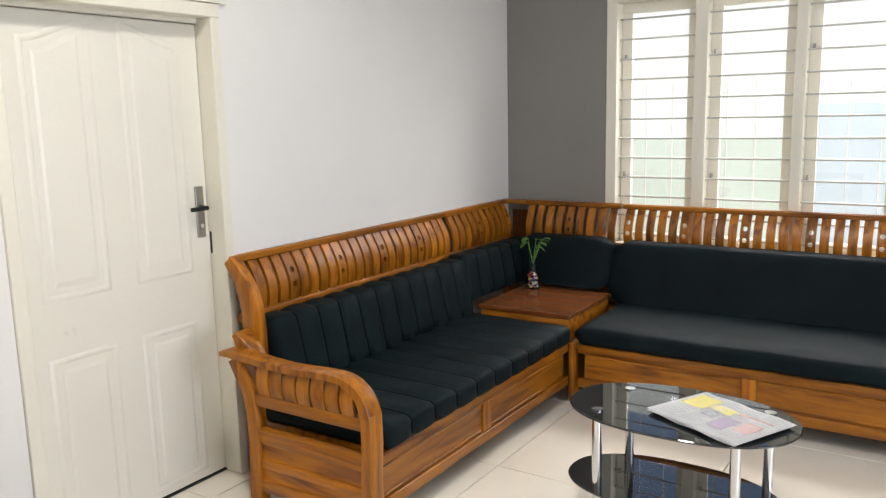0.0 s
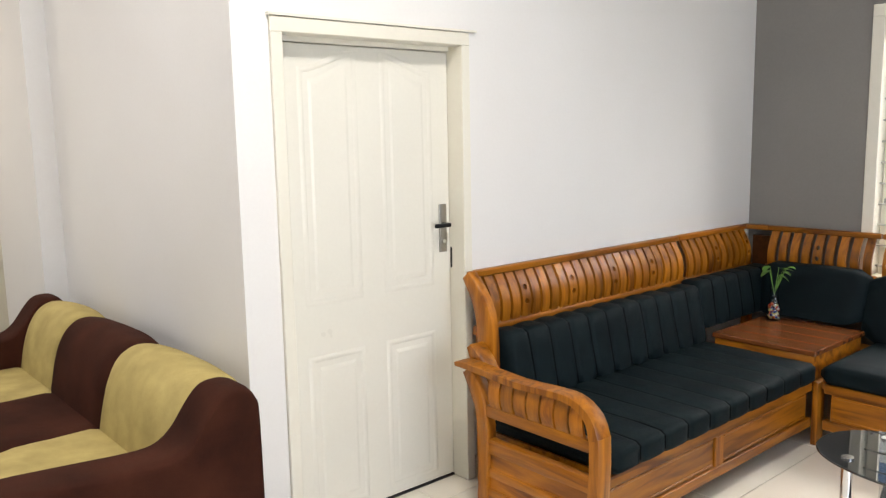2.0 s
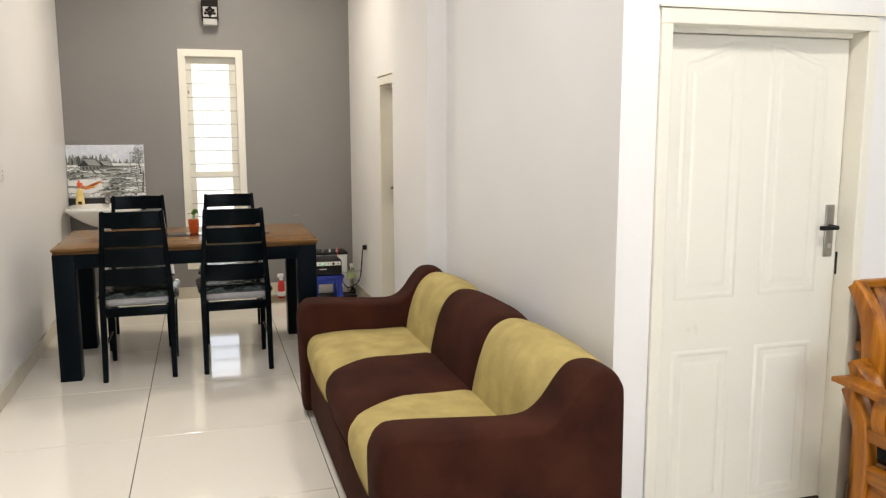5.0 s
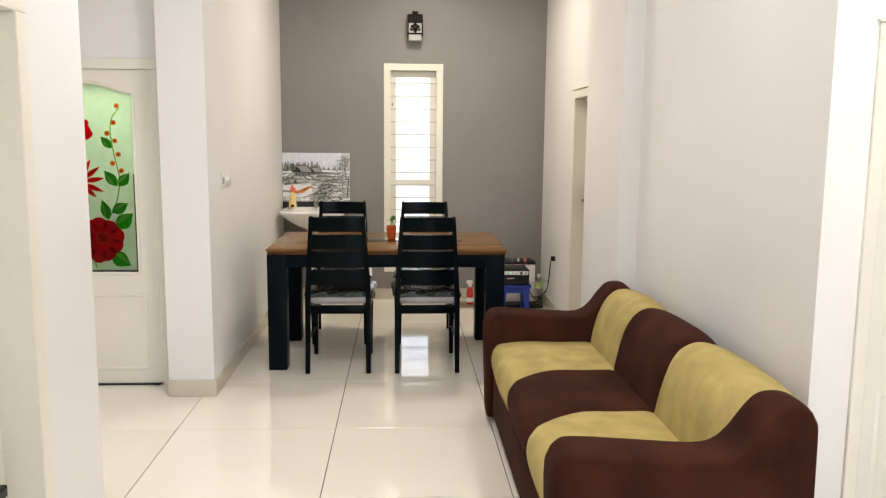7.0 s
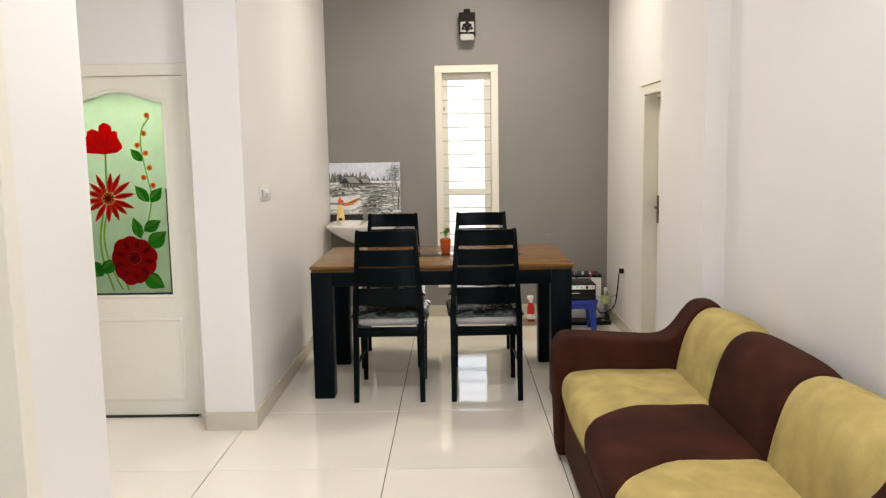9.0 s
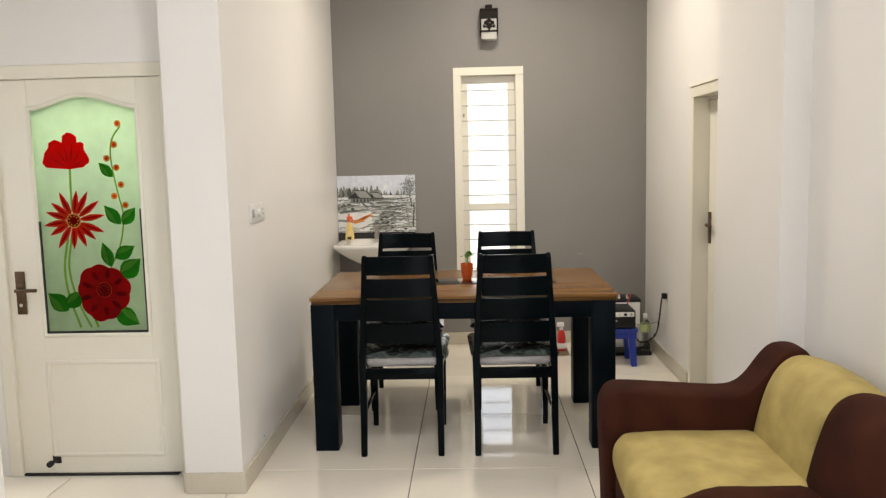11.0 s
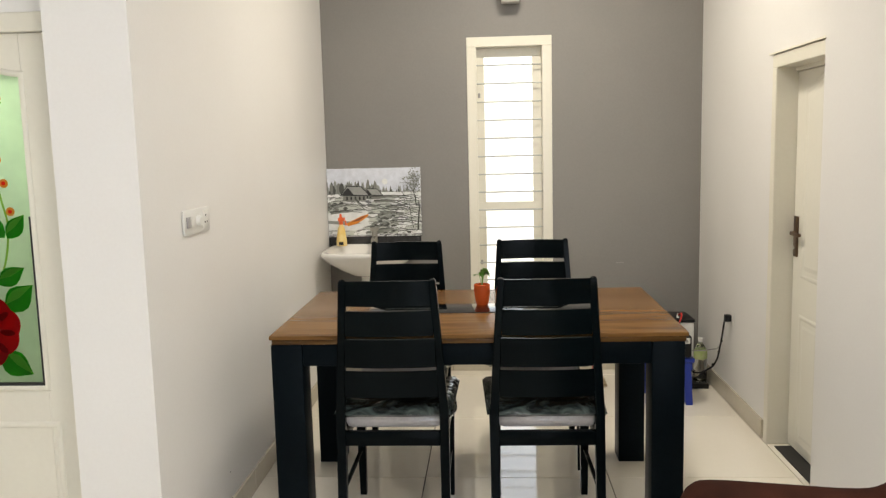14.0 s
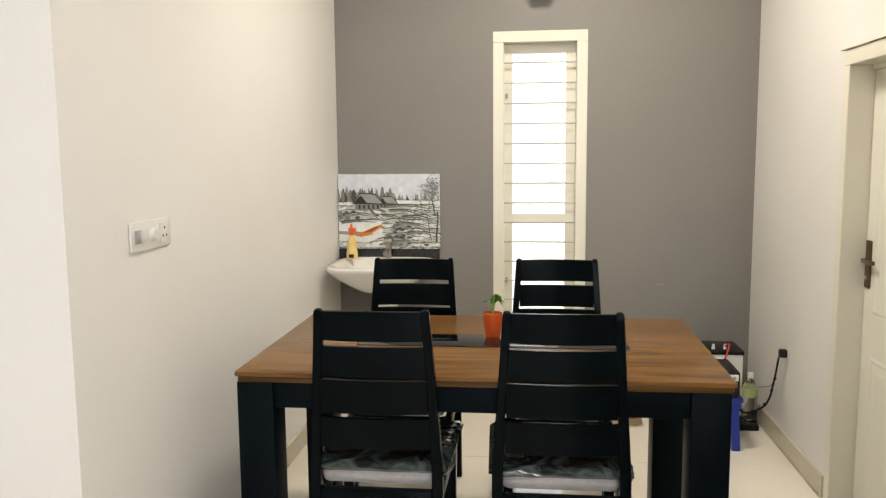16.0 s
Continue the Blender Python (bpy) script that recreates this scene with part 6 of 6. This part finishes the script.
box(bm, -7.47, -7.375, -0.045, 0.067, 2.295, 2.49, 0.008, 2)
part("shade", bm, LAMPG, lamp, "white glass shade", smooth=True)
for y in (-0.055, 0.068):
    for x in (-7.475, -7.375):
        slab("corner_post", x, x + 0.009, y, y + 0.009, 2.335, 2.495, LAMPD, lamp)
for z in (2.345, 2.455, 2.475):
    slab("cross_bar", -7.374, -7.366, -0.046, 0.068, z, z + 0.012, LAMPD, lamp)
    for y in (-0.054, 0.069):
        slab("cross_bar", -7.466, -7.375, y, y + 0.007, z, z + 0.012, LAMPD, lamp)
bm = bmesh.new()
for i in range(7):
    a = math.pi * (0.1 + 0.8 * i / 6)
    tube(bm, (-7.369, 0.011, 2.365), (-7.369, 0.011 + 0.045 * math.cos(a), 2.385 + 0.05 * math.sin(a)), 0.005, 0.002, 6)
for yy, zz, rr in ((0.011, 2.425, 0.016), (-0.014, 2.41, 0.014), (0.036, 2.41, 0.014), (-0.024, 2.385, 0.011), (0.046, 2.385, 0.011), (0.0, 2.398, 0.012), (0.024, 2.398, 0.012)):
    tube(bm, (-7.371, yy, zz), (-7.366, yy, zz), rr, n=10)
tube(bm, (-7.369, 0.011, 2.345), (-7.369, 0.011, 2.40), 0.006, 0.006, 6)
part("cut_ornament", bm, LAMPD, lamp, "cut metal plant ornament")

# ---- battery, inverter on a stool, bottle, plug ----
bat = thing("battery", (-7.32, 0.94, 0), "white inverter battery with a black top on the floor", "battery")
slab("case", -7.43, -7.20, 0.81, 1.075, 0.03, 0.366, PLASTICW, bat, bev=0.008)
for i in range(7):
    slab("rib", -7.2005, -7.196, 0.83 + i * 0.033, 0.838 + i * 0.033, 0.06, 0.32, PLASTICW, bat)
slab("lid", -7.435, -7.195, 0.805, 1.08, 0.366, 0.385, BLACK, bat, bev=0.006)
for y in (0.87, 0.93, 0.99):
    bm = bmesh.new()
    tube(bm, (-7.25, y, 0.385), (-7.25, y, 0.412), 0.010, 0.006, 10)
    part("vent_plug", bm, PLASTICW, bat, smooth=True)
slab("tray", -7.46, -7.06, 0.80, 1.13, 0.0, 0.03, BLACK, bat, "black battery tray", bev=0.004)


def cable(name, pts, r, mat, parent, label=""):
    cu = bpy.data.curves.new(name, "CURVE")
    cu.dimensions, cu.bevel_depth, cu.bevel_resolution = "3D", r, 2
    sp = cu.splines.new("BEZIER")
    sp.bezier_points.add(len(pts) - 1)
    for bp_, p in zip(sp.bezier_points, pts):
        bp_.co = Vector(p) - (BASES.get(parent.name, Vector()) if parent else Vector())
        bp_.handle_left_type = bp_.handle_right_type = "AUTO"
    cu.materials.append(mat)
    tmp = new("tmp_cable", cu)
    me = bpy.data.meshes.new_from_object(tmp.evaluated_get(bpy.context.evaluated_depsgraph_get()))
    bpy.data.objects.remove(tmp)
    bpy.data.curves.remove(cu)
    for f in me.polygons:
        f.use_smooth = True
    ob = new(name, me)
    if parent:
        ob.parent = parent
    if label:
        ob["label"] = label
    return ob


cable("lead", [(-7.25, 0.99, 0.40), (-7.2, 1.0, 0.42), (-7.15, 0.97, 0.36), (-7.10, 0.93, 0.30)], 0.005, REDP, bat, "red battery lead")
cable("lead", [(-7.25, 0.87, 0.40), (-7.18, 0.86, 0.41), (-7.12, 0.87, 0.34)], 0.005, BLACK, bat, "black battery lead")

stool = thing("stool", (-6.89, 0.86, 0), "blue plastic stool holding the inverter", "stool")
bm = bmesh.new()
box(bm, -7.01, -6.77, 0.735, 0.975, 0.235, 0.262, 0.008)
part("seat", bm, BLUEP, stool, smooth=True)
for x in (-1, 1):
    for y in (-1, 1):
        bm = bmesh.new()
        rings = [[(-6.89 + x * d + a * w, 0.838 + y * d + b * w, z) for a, b in ((-1, -1), (1, -1), (1, 1), (-1, 1))] for z, d, w in ((0.0, 0.108, 0.018), (0.236, 0.092, 0.024))]
        loft(bm, rings)
        part("leg", bm, BLUEP, stool)
for y in (0.745, 0.955):
    slab("skirt", -6.99, -6.79, y, y + 0.012, 0.19, 0.236, BLUEP, stool, bev=0.002)
for x in (-7.0, -6.79):
    slab("skirt", x, x + 0.012, 0.76, 0.95, 0.19, 0.236, BLUEP, stool, bev=0.002)

ups = thing("inverter", (-6.89, 0.86, 0.262), "black home inverter with a white control strip, on the blue stool", "inverter")
slab("case", -7.03, -6.765, 0.70, 0.955, 0.270, 0.388, BLACK, ups, bev=0.008)
slab("control_strip", -6.7655, -6.760, 0.725, 0.945, 0.347, 0.378, PLASTICW, ups, "white strip of lights and sockets", bev=0.001)
for i, y in enumerate((0.775, 0.81, 0.845, 0.885, 0.925)):
    bm = bmesh.new()
    tube(bm, (-6.7605, y, 0.3625), (-6.757, y, 0.3625), (0.005, 0.005, 0.005, 0.011, 0.008)[i], n=12)
    part("knob", bm, (GREYP, GREYP, GREYP, BLACK, GREYP)[i], ups)
slab("label", -6.7655, -6.763, 0.77, 0.83, 0.315, 0.321, PLASTICW, ups)
LED = surface("green_led", (0.05, 0.7, 0.35), None, 0.3)
LED.node_tree.nodes["Principled BSDF"].inputs["Emission Color"].default_value = (0.05, 0.9, 0.45, 1)
LED.node_tree.nodes["Principled BSDF"].inputs["Emission Strength"].default_value = 1.2
slab("led", -6.7605, -6.758, 0.790, 0.802, 0.358, 0.367, LED, ups, "small green light, on")
for y in (0.73, 0.93):
    slab("foot", -6.82, -6.79, y, y + 0.02, 0.262, 0.270, BLACK, ups)

wb = thing("water_bottle", (-7.125, 1.095, 0.03), "clear plastic water bottle with green label by the wall", "bottle")
bm = bmesh.new()
lathe(bm, [(0.030, 0.0), (0.038, 0.006), (0.038, 0.06), (0.036, 0.065), (0.038, 0.07), (0.038, 0.14), (0.036, 0.15), (0.038, 0.155), (0.038, 0.175), (0.028, 0.205), (0.014, 0.228), (0.013, 0.24)], (-7.125, 1.095, 0.03))
part("body", bm, BOTTLE, wb, smooth=True)
bm = bmesh.new()
lathe(bm, [(0.0385, 0.14), (0.0388, 0.142), (0.0388, 0.185), (0.036, 0.19)], (-7.125, 1.095, 0.028))
part("label", bm, LABELG, wb, "green and white paper label", smooth=True)
bm = bmesh.new()
lathe(bm, [(0.0145, 0.238), (0.0145, 0.262), (0.012, 0.264)], (-7.125, 1.095, 0.03))
part("cap", bm, PLASTICW, wb, smooth=True)

plug = thing("wall_plug", (-6.80, 1.165, 0.48), "black plug in a white wall socket with hanging cable", "plug")
slab("socket_plate", -6.835, -6.765, 1.1705, 1.1745, 0.44, 0.515, PLASTICW, plug, bev=0.002)
slab("plug_body", -6.817, -6.783, 1.135, 1.170, 0.460, 0.498, BLACK, plug, bev=0.006)
cable("cable", [(-6.80, 1.135, 0.46), (-6.835, 1.135, 0.375), (-6.905, 1.14, 0.27), (-6.95, 1.14, 0.205), (-7.02, 1.12, 0.135), (-7.06, 1.05, 0.10), (-7.12, 1.02, 0.13)], 0.005, BLACK, plug, "black mains cable")
cable("cable", [(-6.80, 1.135, 0.46), (-6.85, 1.14, 0.37), (-6.95, 1.15, 0.28), (-7.05, 1.14, 0.24), (-7.10, 1.05, 0.22), (-7.08, 0.98, 0.24)], 0.003, GREYP, plug, "thin grey cable")
for p in ((-6.855, 1.138, 0.338), (-6.912, 1.141, 0.262), (-6.985, 1.130, 0.168)):
    bm = bmesh.new()
    bmesh.ops.create_icosphere(bm, subdivisions=1, radius=0.009, matrix=Matrix.Translation(p))
    part("cable_tie", bm, BLACK, plug)

rs = thing("cleaner_bottle", (-7.2, 0.50, 0.012), "red cleaner spray bottle with a white top on the floor", "bottle")
bm = bmesh.new()
lathe(bm, [(0.028, 0.0), (0.031, 0.01), (0.031, 0.11), (0.024, 0.14), (0.015, 0.155)], (-7.2, 0.50, 0.012))
part("body", bm, REDP, rs, smooth=True)
bm = bmesh.new()
lathe(bm, [(0.0325, 0.02), (0.0325, 0.06)], (-7.2, 0.50, 0.012))
part("label", bm, PLASTICW, rs, smooth=True)
bm = bmesh.new()
tube(bm, (-7.2, 0.50, 0.167), (-7.2, 0.50, 0.195), 0.014)
box(bm, -7.215, -7.185, 0.470, 0.52, 0.192, 0.222, 0.005)
part("trigger_head", bm, PLASTICW, rs, "white trigger head", smooth=True)
cl = thing("floor_cloth", (-7.22, 0.42, 0), "crumpled beige cloth lying on the floor by the cleaner bottle", "cloth")
bm = bmesh.new()
vs = [[bm.verts.new((-7.34 + 0.26 * i / 12, 0.29 + 0.26 * j / 12, 0.004 + 0.010 * (0.5 + noise.noise(Vector((i * 0.5, j * 0.45, 2)))) + (0.055 * math.exp(-((i - 5) ** 2 + (j - 3) ** 2) / 6)))) for j in range(13)] for i in range(13)]
for i in range(12):
    for j in range(12):
        if (i in (0, 11) and j in (0, 11)):
            continue
        bm.faces.new((vs[i][j], vs[i + 1][j], vs[i + 1][j + 1], vs[i][j + 1]))
bmesh.ops.solidify(bm, geom=bm.faces[:], thickness=0.003)
part("cloth", bm, CLOTH, cl, smooth=True)

# ---- switch plate ----
sw = thing("switch_plate", (-5.135, -1.165, 1.205), "white switch and socket plate on the white wall", "switch")
slab("plate", -5.295, -5.050, -1.164, -1.156, 1.166, 1.251, PLASTICW, sw, bev=0.003)
for x_ in (-5.098, -5.134):
    slab("rocker", x_, x_ + 0.030, -1.156, -1.1515, 1.190, 1.228, PADB if x_ > -5.12 else PLASTICW, sw, bev=0.001)
bm = bmesh.new()
tube(bm, (-5.178, -1.156, 1.208), (-5.178, -1.142, 1.208), 0.020, 0.016, 20)
part("fan_dial", bm, PLASTICW, sw, smooth=True)
slab("socket_face", -5.278, -5.222, -1.156, -1.1535, 1.178, 1.238, PLASTICW, sw, bev=0.0008)
for dx, dz in ((0, 0.014), (-0.011, -0.010), (0.011, -0.010)):
    bm = bmesh.new()
    tube(bm, (-5.25 + dx, -1.1540, 1.208 + dz), (-5.25 + dx, -1.1528, 1.208 + dz), 0.004, n=10)
    part("socket_hole", bm, BLACK, sw)
slab("wall_mark", -7.4948, -7.4935, 0.655, 0.705, 0.690, 0.694, surface("scuff", (0.34, 0.32, 0.30), None, 0.8))
tagged(bpy.data.objects["wall_mark"], "small pale scuff on the grey wall", "mark", kind="structure")

for x_, z_, w_, h_ in ((-5.12, 0.125, 0.014, 0.006), (-5.38, 0.20, 0.006, 0.004)):
    mk = slab("wall_mark", x_, x_ + w_, -1.1648, -1.1638, z_, z_ + h_, GREYP)
    tagged(mk, "small dark scuff on the white wall above the skirting", "mark", kind="structure")

# ---- dark cabinet by the entrance ----
cab = thing("low_cabinet", (-1.73, -1.10, 0), "low dark wooden cabinet against the wall near the entrance", "cabinet")
slab("top", -2.16, -1.30, -1.14, -1.05, 0.61, 0.64, BLACKW, cab, bev=0.003)
slab("body", -2.15, -1.31, -1.14, -1.06, 0.0, 0.61, BLACKW, cab, bev=0.002)

# ---- floor tiles ----
tile_mesh = None
for i in range(-5, 9):
    for j in range(-4, 7):
        x, y = -4.210 + 0.791 * i, -0.436 + 0.8 * j
        if y < -1.9 and not (-5.4 < x < -2.9):
            continue
        if tile_mesh is None:
            bm = bmesh.new()
            g, t = 0.0020, 0.0012
            rings = [[(0.791 * (a > 0) - a * gg, 0.8 * (b > 0) - b * gg, z) for a, b in ((-1, -1), (1, -1), (1, 1), (-1, 1))] for gg, z in ((g, -0.0078), (g, -t), (g + t, 0.0))]
            loft(bm, rings)
            tile_mesh = bpy.data.meshes.new("tile")
            bm.to_mesh(tile_mesh)
            bm.free()
            tile_mesh.materials.append(TILE)
        ob = new("tile", tile_mesh)
        ob.parent = floor
        ob.location = (x, y, 0)
